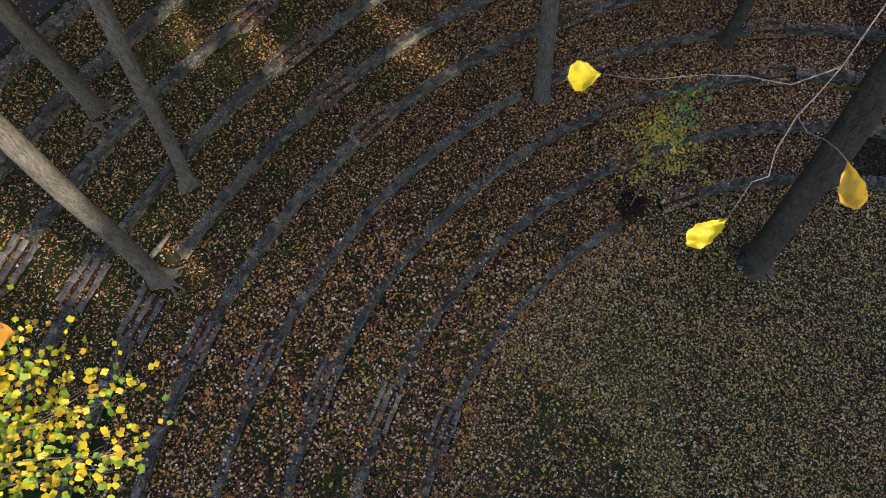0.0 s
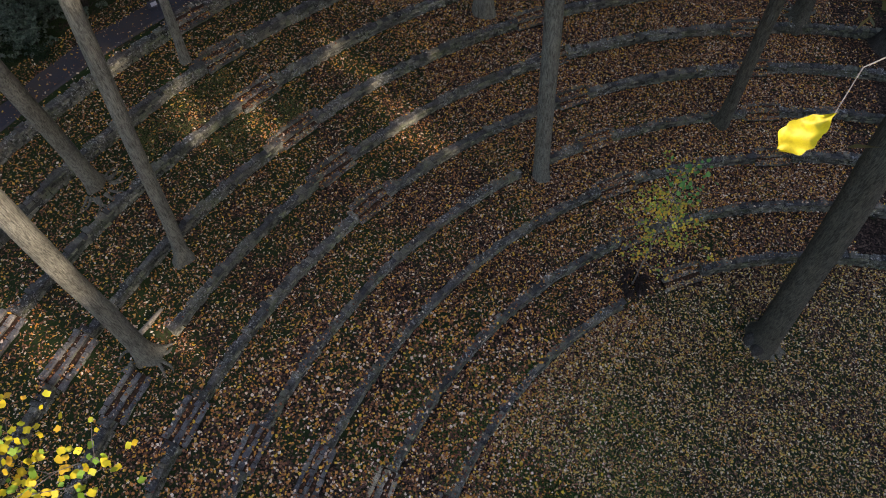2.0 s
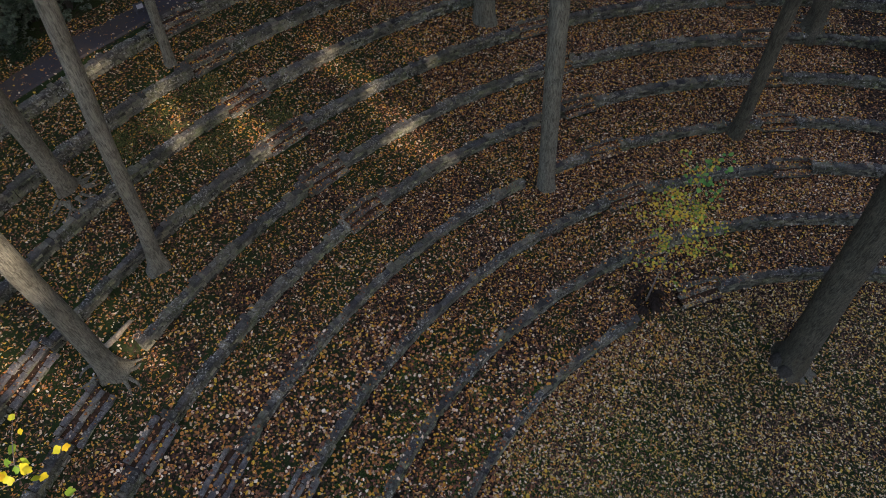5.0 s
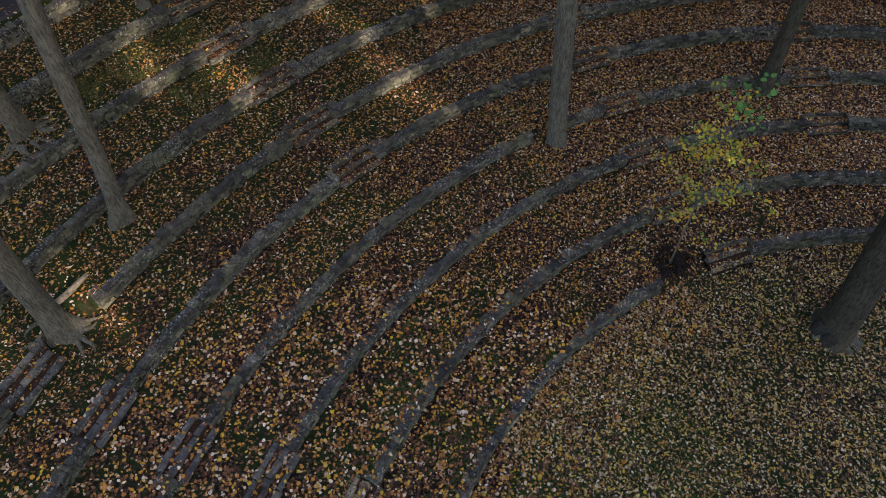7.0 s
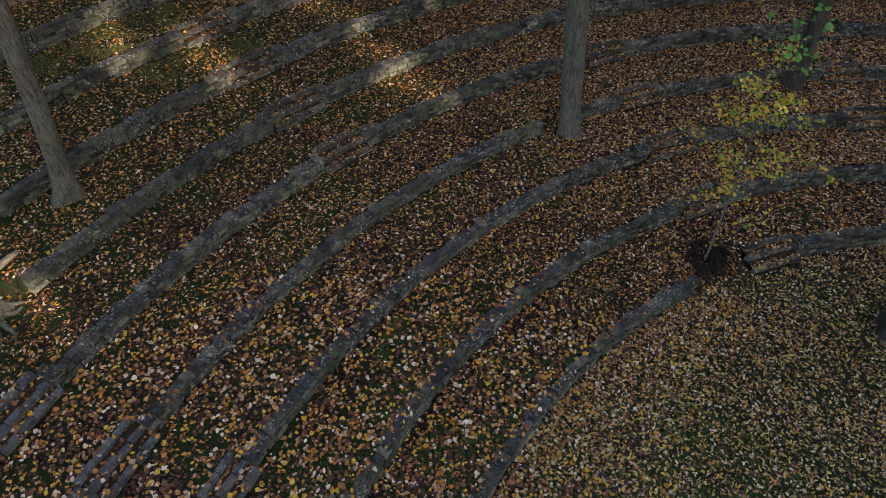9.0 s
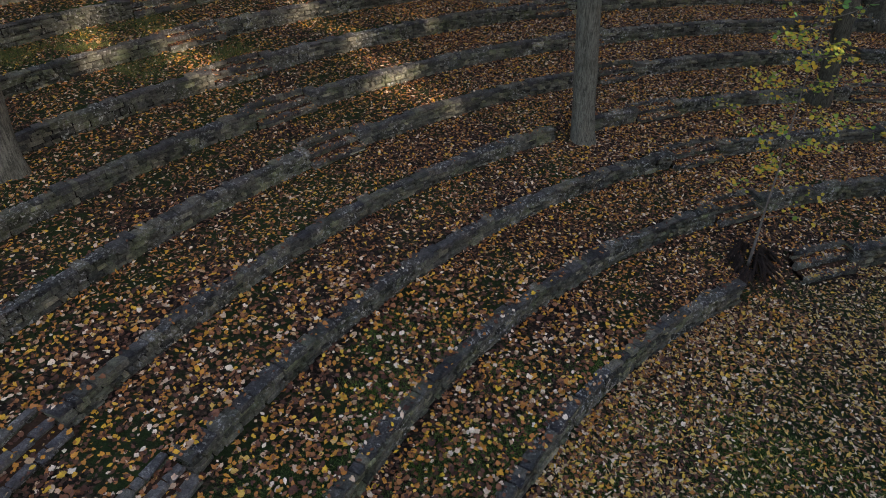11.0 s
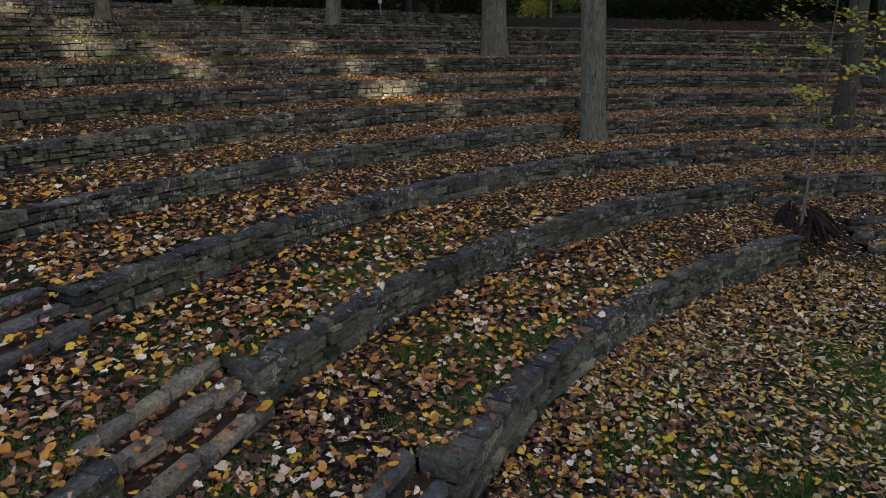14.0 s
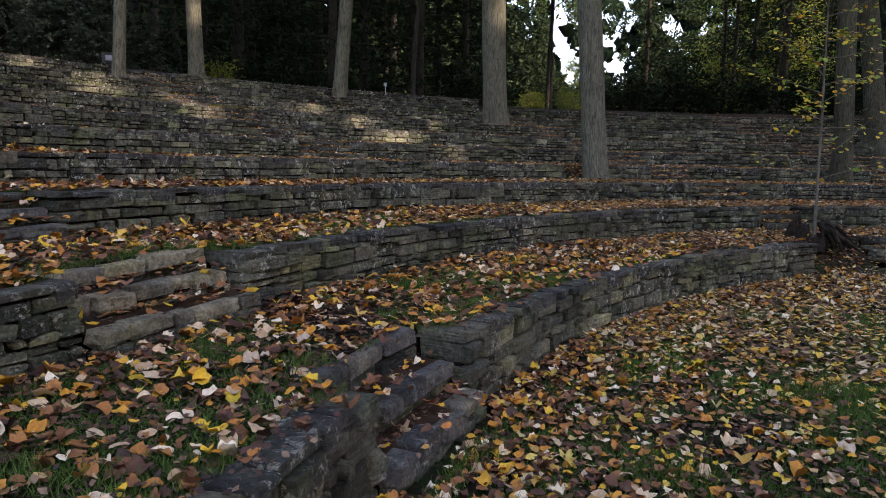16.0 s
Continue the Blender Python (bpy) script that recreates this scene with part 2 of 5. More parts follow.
YELLOW = leaf_material("yellow and green tulip tree leaves", [(0.0, (0.13, 0.29, 0.03)), (0.26, (0.24, 0.38, 0.035)), (0.40, (0.48, 0.46, 0.02)), (0.8, (0.62, 0.50, 0.02)), (1.0, (0.60, 0.36, 0.025))], 0.5, 0.35, False)
CROWN = leaf_material("dull autumn crown leaves", [(0.0, (0.035, 0.05, 0.015)), (0.5, (0.09, 0.085, 0.02)), (1.0, (0.17, 0.12, 0.025))], 0.6, 0.12, False)
GOLD = leaf_material("golden leaf", [(0.0, (0.58, 0.49, 0.012)), (1.0, (0.55, 0.44, 0.018))], 0.5, 0.3)
SAPLING = leaf_material("sapling leaves", [(0.0, (0.10, 0.22, 0.035)), (0.3, (0.26, 0.36, 0.05)), (0.5, (0.55, 0.46, 0.05)), (0.8, (0.66, 0.47, 0.045)), (1.0, (0.65, 0.3, 0.03))], 0.5, 0.3, False)
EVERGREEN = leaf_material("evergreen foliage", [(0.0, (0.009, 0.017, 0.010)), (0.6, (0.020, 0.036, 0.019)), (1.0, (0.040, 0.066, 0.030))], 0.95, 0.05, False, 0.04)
RHODO = leaf_material("rhododendron leaves", [(0.0, (0.022, 0.045, 0.030)), (0.6, (0.055, 0.090, 0.062)), (1.0, (0.11, 0.15, 0.11))], 0.42, 0.1, False)
UNDER = leaf_material("green and yellow understorey leaves", [(0.0, (0.07, 0.14, 0.025)), (0.5, (0.18, 0.27, 0.04)), (0.8, (0.34, 0.35, 0.05)), (1.0, (0.4, 0.25, 0.04))], 0.5, 0.5, False)


def bark_material(name, dark, light, lichen=0.4):
    m = Nodes(name, 0.9, 0.2)
    ridge = m.noise(m.scaled(1, 1, 0.1), 46, 6, 0.72)
    wide = m.noise(m.scaled(1, 1, 0.2), 13, 4, 0.6)
    p = m.world(1.0)
    c = m.ramp(m.math("ADD", m.math("MULTIPLY", ridge, 0.75), m.math("MULTIPLY", wide, 0.25)), [(0.42, dark), (0.58, light)])
    # crusts of pale lichen, in flecks that gather into patches
    fleck = m.ramp(m.noise(p, 30, 6, 0.75), [(0.52, (0, 0, 0)), (0.6, (1, 1, 1))])
    patch = m.ramp(m.noise(p, 3.2, 4, 0.65), [(0.42, (0.15, 0.15, 0.15)), (0.62, (1, 1, 1))])
    c = m.mix(m.math("MULTIPLY", m.math("MULTIPLY", fleck, patch), lichen), c, (0.30, 0.315, 0.265))
    c = m.mix(0.5, c, m.ramp(m.noise(p, 1.2, 4, 0.6), [(0.3, (0.6, 0.6, 0.56)), (0.7, (1.2, 1.2, 1.18))]), "MULTIPLY")
    m.color(c)
    m.bump(m.math("ADD", ridge, m.math("MULTIPLY", m.noise(p, 60, 5, 0.7), 0.35)), 0.9, 0.04)
    return m.mat


BARK = bark_material("furrowed grey bark", (0.052, 0.054, 0.042), (0.190, 0.192, 0.150), 0.55)
BARK_MID = bark_material("furrowed olive-grey bark", (0.026, 0.026, 0.018), (0.105, 0.102, 0.074), 0.2)
BARK_DARK = bark_material("dark bark", (0.018, 0.017, 0.014), (0.065, 0.061, 0.051), 0.08)
TWIG = bark_material("pale twig bark", (0.24, 0.215, 0.18), (0.44, 0.40, 0.34), 0.1)
ROTTEN = bark_material("rotten brown wood", (0.006, 0.005, 0.004), (0.042, 0.029, 0.023), 0.05)

# ---- helpers for meshes ----


def link_mesh(name, verts, faces, material, smooth_shade=False):
    me = bpy.data.meshes.new(name)
    verts = np.asarray(verts, dtype=np.float32)
    if isinstance(faces, np.ndarray):
        n, k = faces.shape
        me.vertices.add(len(verts))
        me.vertices.foreach_set("co", verts.ravel())
        me.loops.add(n * k)
        me.loops.foreach_set("vertex_index", faces.astype(np.int32).ravel())
        me.polygons.add(n)
        me.polygons.foreach_set("loop_start", np.arange(0, n * k, k, dtype=np.int32))
        me.update(calc_edges=True)
    else:
        me.from_pydata([tuple(float(c) for c in v) for v in verts], [], faces)
    if smooth_shade:
        me.polygons.foreach_set("use_smooth", np.ones(len(me.polygons), dtype=bool))
    me.materials.append(material)
    return me


def thing(name, me, label, category, group="", kind=""):
    return tagged(new(name, me), label, category, group, kind)


def child(name, me, parent, label="", matrix=None, kind=""):
    ob = new(name, me)
    ob.parent = parent
    if matrix is not None:
        ob.matrix_basis = matrix
    return tagged(ob, label, "", "", kind)


def join(pieces):
    """Joins (vertices, triangles) pieces into one pair of arrays."""
    vs, fs, n = [], [], 0
    for v, f in pieces:
        vs.append(v)
        fs.append(f + n)
        n += len(v)
    return np.concatenate(vs), np.concatenate(fs)


def tube(path, radii, sides=8, wobble=0.0, rng=None):
    """A tube along a path as (vertices, triangles), closed at its end."""
    pts = [Vector(p) for p in path]
    verts, faces = [], []
    up = Vector((0.13, 0.31, 0.94))
    for i, p in enumerate(pts):
        d = (pts[min(i + 1, len(pts) - 1)] - pts[max(i - 1, 0)]).normalized()
        side = d.cross(up if abs(d.dot(up)) < 0.95 else Vector((1, 0, 0))).normalized()
        other = d.cross(side).normalized()
        for k in range(sides):
            a = 2 * math.pi * k / sides
            r = radii[i] * (1 + (wobble * (rng.random() - 0.5) if rng else 0))
            verts.append(p + (side * math.cos(a) + other * math.sin(a)) * r)
    for i in range(len(pts) - 1):
        for k in range(sides):
            a, b = i * sides + k, i * sides + (k + 1) % sides
            faces += [(a, b, b + sides), (a, b + sides, a + sides)]
    verts.append(pts[-1])
    last, base = len(verts) - 1, (len(pts) - 1) * sides
    faces += [(base + k, base + (k + 1) % sides, last) for k in range(sides)]
    return np.array([tuple(v) for v in verts], dtype=np.float32), np.array(faces, dtype=np.int32)


def leaf_outline(kind):
    """A leaf of unit length in the xy plane with its stalk end at the origin: (vertices, triangles)."""
    if kind == "tulip":
        half = [(0.0, 0.0), (0.30, 0.06), (0.50, 0.22), (0.40, 0.42), (0.44, 0.70), (0.22, 0.80), (0.0, 0.70)]
    elif kind == "maple":
        half = [(0.0, 0.0), (0.26, 0.04), (0.46, 0.30), (0.33, 0.42), (0.37, 0.66), (0.2, 0.74), (0.0, 1.0)]
    elif kind == "oval":
        half = [(0.0, 0.0), (0.24, 0.25), (0.27, 0.55), (0.0, 1.0)]
    elif kind == "lance":
        half = [(0.0, 0.0), (0.15, 0.46), (0.0, 1.0)]
    else:
        half = [(0.0, 0.0), (0.36, 0.45), (0.0, 1.0)]
    v = [(x, y, 0.0) for x, y in half] + [(-x, y, 0.0) for x, y in half[1:-1]]
    n = len(half)
    right = list(range(n))
    left = [0] + list(range(n, 2 * n - 2)) + [n - 1]
    f = [(0, right[i], right[i + 1]) for i in range(1, n - 1)]
    f += [(0, left[i + 1], left[i]) for i in range(1, n - 1)]
    return np.array(v, dtype=np.float32), np.array(f, dtype=np.int32)


def fine_leaf(kind):
    """The same outlines with a midrib, for leaves seen close by."""
    v, _ = leaf_outline(kind)
    n = {"tulip": 7, "maple": 7, "oval": 4}[kind]
    half = [(0.0, 0.0)] + [(float(x), float(y)) for x, y, _ in v[1:n]]
    if kind == "oval":
        half = [(0.0, 0.0), (0.16, 0.1), (0.27, 0.3), (0.29, 0.5), (0.22, 0.75), (0.09, 0.93), (0.0, 1.0)]
    pts, tris = [], []
    m = len(half)
    for sgn in (1, -1):
        o = len(pts)
        for i, (x, y) in enumerate(half):
            mid = min(0.96, 0.04 + 0.92 * i / (m - 1))
            pts += [(0.0, mid, 0.0), (sgn * x, y, 0.0)]
        for i in range(m - 1):
            a, b = o + 2 * i, o + 2 * (i + 1)
            t = [(a, a + 1, b + 1), (a, b + 1, b)]
            tris += t if sgn > 0 else [q[::-1] for q in t]
    join_at = {2 * m + 2 * i: 2 * i for i in range(m)}
    tris = [tuple(join_at.get(q, q) for q in t) for t in tris]
    return np.array(pts, dtype=np.float32), np.array(tris, dtype=np.int32)


def scatter_fine(points, normals, sizes, kind, rng, tilt=0.3, curl=0.5):
    """Close leaves with a folded midrib and smoothly curled blades."""
    lv, lf = fine_leaf(kind)
    n = len(points)
    nrm = normals + rng.normal(0, tilt, (n, 3))
    nrm /= np.linalg.norm(nrm, axis=1)[:, None]
    ux = np.cross(rng.normal(0, 1, (n, 3)), nrm)
    ux /= np.linalg.norm(ux, axis=1)[:, None]
    uy = np.cross(nrm, ux)
    X, Y = lv[None, :, 0], lv[None, :, 1] - 0.45
    fold, roll, wave = rng.normal(0.25, 0.45, n)[:, None], rng.normal(0.1, curl, n)[:, None], rng.uniform(0, 6.28, n)[:, None]
    skew = rng.normal(0, 0.4, n)[:, None]
    Z = fold * np.abs(X) + roll * (Y * Y) * 1.2 + skew * X * Y + 0.05 * np.sin(9 * Y + 5 * X + wave)
    x, y, z = X * (sizes * rng.uniform(0.75, 1.15, n))[:, None], Y * sizes[:, None], Z * sizes[:, None]
    V = points[:, None, :] + x[..., None] * ux[:, None, :] + y[..., None] * uy[:, None, :] + z[..., None] * nrm[:, None, :]
    F = lf[None] + (np.arange(n) * len(lv))[:, None, None]
    return V.reshape(-1, 3), F.reshape(-1, 3)


def scatter(points, normals, sizes, kind, rng, tilt=0.25, curl=0.2, lift=0.0):
    """Leaves at the points, lying across the normals: (vertices, triangles)."""
    lv, lf = leaf_outline(kind)
    n = len(points)
    nrm = normals + rng.normal(0, tilt, (n, 3))
    nrm /= np.linalg.norm(nrm, axis=1)[:, None]
    h = rng.normal(0, 1, (n, 3))
    ux = np.cross(h, nrm)
    ux /= np.linalg.norm(ux, axis=1)[:, None]
    uy = np.cross(nrm, ux)
    width = rng.uniform(0.75, 1.15, n)
    bend = rng.normal(0, curl, n) + curl * 0.5
    x = lv[None, :, 0] * (sizes * width)[:, None]
    y = (lv[None, :, 1] - 0.45) * sizes[:, None]
    z = (bend[:, None] * (np.abs(lv[None, :, 0]) * 1.2 + (lv[None, :, 1] - 0.45) ** 2) + rng.normal(0, 0.035, (n, len(lv)))) * sizes[:, None] + lift
    V = points[:, None, :] + x[..., None] * ux[:, None, :] + y[..., None] * uy[:, None, :] + z[..., None] * nrm[:, None, :]
    F = lf[None] + (np.arange(n) * len(lv))[:, None, None]
    return V.reshape(-1, 3), F.reshape(-1, 3)


# ---- the ground ----


def build_ground():
    rs = [0.0, 0.6, 1.5, 3, 5]
    r = 6.0
    while r < RAD[0]:
        rs.append(r)
        r += 0.5
    for k in range(len(RAD)):
        rs += [RAD[k] + WALL_DEPTH - 0.015, RAD[k] + WALL_DEPTH + 0.015, RAD[k] + STAIR_DEPTH - 0.015, RAD[k] + STAIR_DEPTH + 0.015]
        end = RAD[k + 1] if k + 1 < len(RAD) else 36
        r = RAD[k] + STAIR_DEPTH + 0.25
        while r < end + WALL_DEPTH - 0.1:
            rs.append(r)
            r += 0.42
    rs += [36.2, 38, 40, 44, 50, 60, 80, 120, 200, 400, 900]
    rs = sorted(set(rs))
    azs = list(np.arange(0, 40, 4.0)) + list(np.arange(40, 84, 1.0)) + list(np.arange(84, 166, 0.5)) + list(np.arange(166, 200, 1.0)) + list(np.arange(200, 360, 4.0))
    nv, na = [], len(azs)
    for r in rs:
        for a in azs:
            p = polar(r, a)
            z = terrace(r, a)
            amp = 0.03 if r < 60 else 0.6
            z += amp * (noise.noise((p.x * 0.35, p.y * 0.35, 1.7)) + 0.5 * noise.noise((p.x * 1.3, p.y * 1.3, 4.1))) - 0.01
            nv.append((p.x, p.y, z))
    faces = []
    for i in range(len(rs) - 1):
        for j in range(na):
            a, b = i * na + j, i * na + (j + 1) % na
            faces.append((a, a + na, b + na, b))
    return np.array(nv), np.array(faces, dtype=np.int32)


gv, gf = build_ground()
ground = thing("ground", link_mesh("ground", gv, gf, GROUND, False), "terraced grass banks and lawn strewn with brown litter", "ground", kind="structure")

# the path behind the top wall
pv, pf = [], []
pa = np.arange(112, 190, 1.0)
for a in pa:
    for r in (RAD[9] + 0.2, 32.95, 33.45, 33.95):
        p = polar(r + (0.12 * math.sin(a * 0.5) + 0.05 * math.sin(a * 1.7) if r > 33 else 0.0), a, 0)
        pv.append((p.x, p.y, terrace(r, a) + 0.035 + 0.02 * (r in (32.95, 33.45))))
for i in range(len(pa) - 1):
    for k in range(3):
        a = i * 4 + k
        pf.append((a, a + 1, a + 5, a + 4))
thing("path", link_mesh("path", pv, pf, ASPHALT), "worn grey asphalt path behind the top wall", "path", kind="structure")

# ---- walls of dry-laid stone ----
rng = np.random.default_rng(7)


def block(w, d, h, seed, rough=0.02, chip=0.14):
    """A rough-hewn block, its front on y = 0 and its base on z = 0, with chipped edges."""
    rg = random.Random(seed)
    bm = bmesh.new()
    bmesh.ops.create_cube(bm, size=1.0)
    bmesh.ops.scale(bm, vec=(w, d, h), verts=bm.verts)
    bmesh.ops.translate(bm, vec=(0, d / 2, h / 2), verts=bm.verts)
    bmesh.ops.bevel(bm, geom=bm.edges[:], offset=min(w, d, h) * chip, segments=1, affect="EDGES")
    for v in bm.verts:
        v.co += Vector((rg.uniform(-1, 1) * rough, rg.uniform(-1, 1) * rough, rg.uniform(-1, 1) * min(rough, h * 0.12)))
    bmesh.ops.triangulate(bm, faces=bm.faces[:])
    return bm


def pooled(w, d, h, seed, material, rough=0.02, chip=0.14):
    bm = block(w, d, h, seed, rough, chip)
    me = bpy.data.meshes.new("stone")
    bm.to_mesh(me)
    bm.free()
    me.materials.append(material)
    v = np.array([x.co for x in me.vertices], dtype=np.float32)
    f = np.array([p.vertices[:] for p in me.polygons], dtype=np.int32)
    return me, v, f, (w, d, h)


FACE_W, FACE_H = (0.14, 0.22, 0.32, 0.45, 0.62), (0.05, 0.08, 0.12, 0.17)
FACE = {(w, h): [pooled(w, 0.16, h, 31 * i + 7 * j + s, STONE, 0.013, 0.09) for s in range(3)] for i, w in enumerate(FACE_W) for j, h in enumerate(FACE_H)}
CAPS = {w: [pooled(w, WALL_DEPTH + 0.04, 0.08, 900 + 13 * i + s, COPING, 0.014) for s in range(6)] for i, w in enumerate((0.2, 0.3, 0.42, 0.55))}
STEP_W = (0.2, 0.34, 0.5)
STEP = {w: [pooled(w, 0.2, 0.11, 1500 + 11 * i + s, STEPSTONE, 0.017, 0.17) for s in range(5)] for i, w in enumerate(STEP_W)}
DARK_STEP = {w: [pooled(w, 0.2, 0.11, 1600 + 11 * i + s, STEP_GREY, 0.017, 0.17) for s in range(5)] for i, w in enumerate(STEP_W)}
# steps below 150 degrees take the darker coping tones
FAR_STEP = {w: [pooled(w, 0.2, 0.11, 1800 + 11 * i + s, COPING, 0.017, 0.17) for s in range(4)] for i, w in enumerate(STEP_W)}
UNDER_STEP = {w: [pooled(w, 0.16, 0.08, 1700 + 11 * i + s, STONE, 0.013, 0.14) for s in range(4)] for i, w in enumerate(STEP_W)}
END_DEPTH = 0.42
ENDS = {h: [pooled(0.24, END_DEPTH, h, 1900 + 17 * i + s, STONE) for s in range(3)] for i, h in enumerate(FACE_H)}


def nearest(pool, value):
    return min(pool, key=lambda k: abs(k - value))


def placed(az, r, z, sx=1.0, sy=1.0, sz=1.0, twist=0.0):
    """The pose of a block whose front stands on the circle r and faces the centre."""
    p = polar(r, az, z)
    return Matrix.LocRotScale(p, Euler((0, 0, radians(az - 90 + twist))), (sx, sy, sz))


def split(total, low, high, rg):
    """Random lengths between low and high that fill total."""
    out, left = [], total
    while left > high:
        w = rg.uniform(low, high)
        if left - w < low:
            w = left / 2
        out.append(w)
        left -= w
    out.append(left)
    return out


def wall_runs(k):
    """The stretches of wall k between its stairs and breaks, in degrees."""
    cuts = sorted(STAIRS[k] + GAPS[k])
    runs, a = [], LOW_END[k]
    for lo, hi in cuts:
        if lo > a:
            runs.append((a, lo))
        a = max(a, hi)
    runs.append((a, AZ1))
    return [(a, b) for a, b in runs if b - a > 0.5]


def build_wall(k):
    rg = random.Random(100 + k)
    r, base, top = RAD[k], (TOP[k - 1] if k else 0.0), TOP[k]
    stones = []
    core_v, core_f = [], []
    cap_h = 0.05
    for a0, a1 in wall_runs(k):
        # the dark core behind the joints
        n = max(2, int((a1 - a0) / 1.0))
        inset = math.degrees(0.03 / r)
        for i in range(n + 1):
            az = a0 + inset + (a1 - a0 - 2 * inset) * i / n
            for rr, z in ((r + 0.085, base - 0.25), (r + 0.085, top - 0.06), (r + WALL_DEPTH - 0.05, top - 0.06), (r + WALL_DEPTH - 0.05, base - 0.25)):
                core_v.append(polar(rr, az, z))
        o = len(core_v) - 4 * (n + 1)
        for i in range(n):
            for q in range(4):
                p0, p1 = o + 4 * i + q, o + 4 * i + (q + 1) % 4
                core_f.append((p0, p1, p1 + 4, p0 + 4))
        core_f.append((o, o + 3, o + 2, o + 1))
        core_f.append((o + 4 * n, o + 4 * n + 1, o + 4 * n + 2, o + 4 * n + 3))
        deg = math.degrees(1.0 / r)
        length = (a1 - a0) / deg
        # coping
        s = 0.0
        for w in split(length, 0.13, 0.38, rg):
            pool = CAPS[nearest(CAPS, w)]
            me, v, f, (pw, pd, ph) = rg.choice(pool)
            az = a0 + (s + w / 2) * deg
            hc = rg.choice((0.05, 0.065, 0.08, 0.11, 0.14))
            sag = 0.012 * noise.noise((az * 0.5, k, 0))
            deep = END_DEPTH / pd if s < 0.02 or s + w > length - 0.02 else rg.uniform(0.65, 1.25)
            stones.append(("cap", az, me, v, f, placed(az, r + rg.uniform(-0.008, 0.035), top - hc + 0.004 + sag + rg.uniform(-0.012, 0.012), (w - rg.uniform(0.006, 0.022)) / pw, deep, hc / ph, rg.uniform(-3, 3))))
            s += w
        # courses, in patches that each have their own
        s = 0.0
        for patch in split(length, 0.7, 2.2, rg):
            hs = split(top - cap_h - base + 0.03, 0.055, rg.choice((0.12, 0.15, 0.19)), rg)
            z = base - 0.03
            for h in hs:
                q = 0.0
                for w in split(patch, 0.10, min(0.48, max(0.24, h * 3.3)), rg):
                    az = a0 + (s + q + w / 2) * deg
                    first, last = s + q < 0.02, s + q + w > length - 0.02
                    hh = nearest(FACE_H, h)
                    if first or last:
                        me, v, f, (pw, pd, ph) = rg.choice(ENDS[hh])
                    else:
                        me, v, f, (pw, pd, ph) = rg.choice(FACE[(nearest(FACE_W, w), hh)])
                    stones.append(("stone", az, me, v, f, placed(az, r + rg.uniform(-0.022, 0.042), z + rg.uniform(-0.004, 0.004), (w - rg.uniform(0.014, 0.042)) / pw, 1.0, (h - rg.uniform(0.011, 0.027)) / ph, rg.uniform(-3, 3) * (not (first or last)))))
                    q += w
                z += h
            s += patch
    core = thing("wall_%d" % (k + 1), link_mesh("wall core", core_v, core_f, CORE), "low curved retaining wall of weathered grey fieldstone" + (", patched with pale lichen" if k in (1, 2, 3) else ""), "stone wall", kind="structure")
    # the stones along the stretch nearest to the walk are pieces of their own
    centre = 150.0 if k < 3 else 140.0
    order = sorted(stones, key=lambda t: abs(t[1] - centre))
    for part_kind, az, me, v, f, m in order[:300]:
        child("coping_stone" if part_kind == "cap" else "stone", me, core, matrix=m)
    for part_kind, material in (("cap", COPING), ("stone", STONE)):
        rest = [(v @ np.array(m.to_3x3()).T + np.array(m.translation), f) for p, az, me, v, f, m in order[300:] if me.materials[0] == material]
        if rest:
            jv, jf = join(rest)
            child("coping" if part_kind == "cap" else "stonework", link_mesh("stonework", jv, jf, material), core, kind="stuff")
    return core


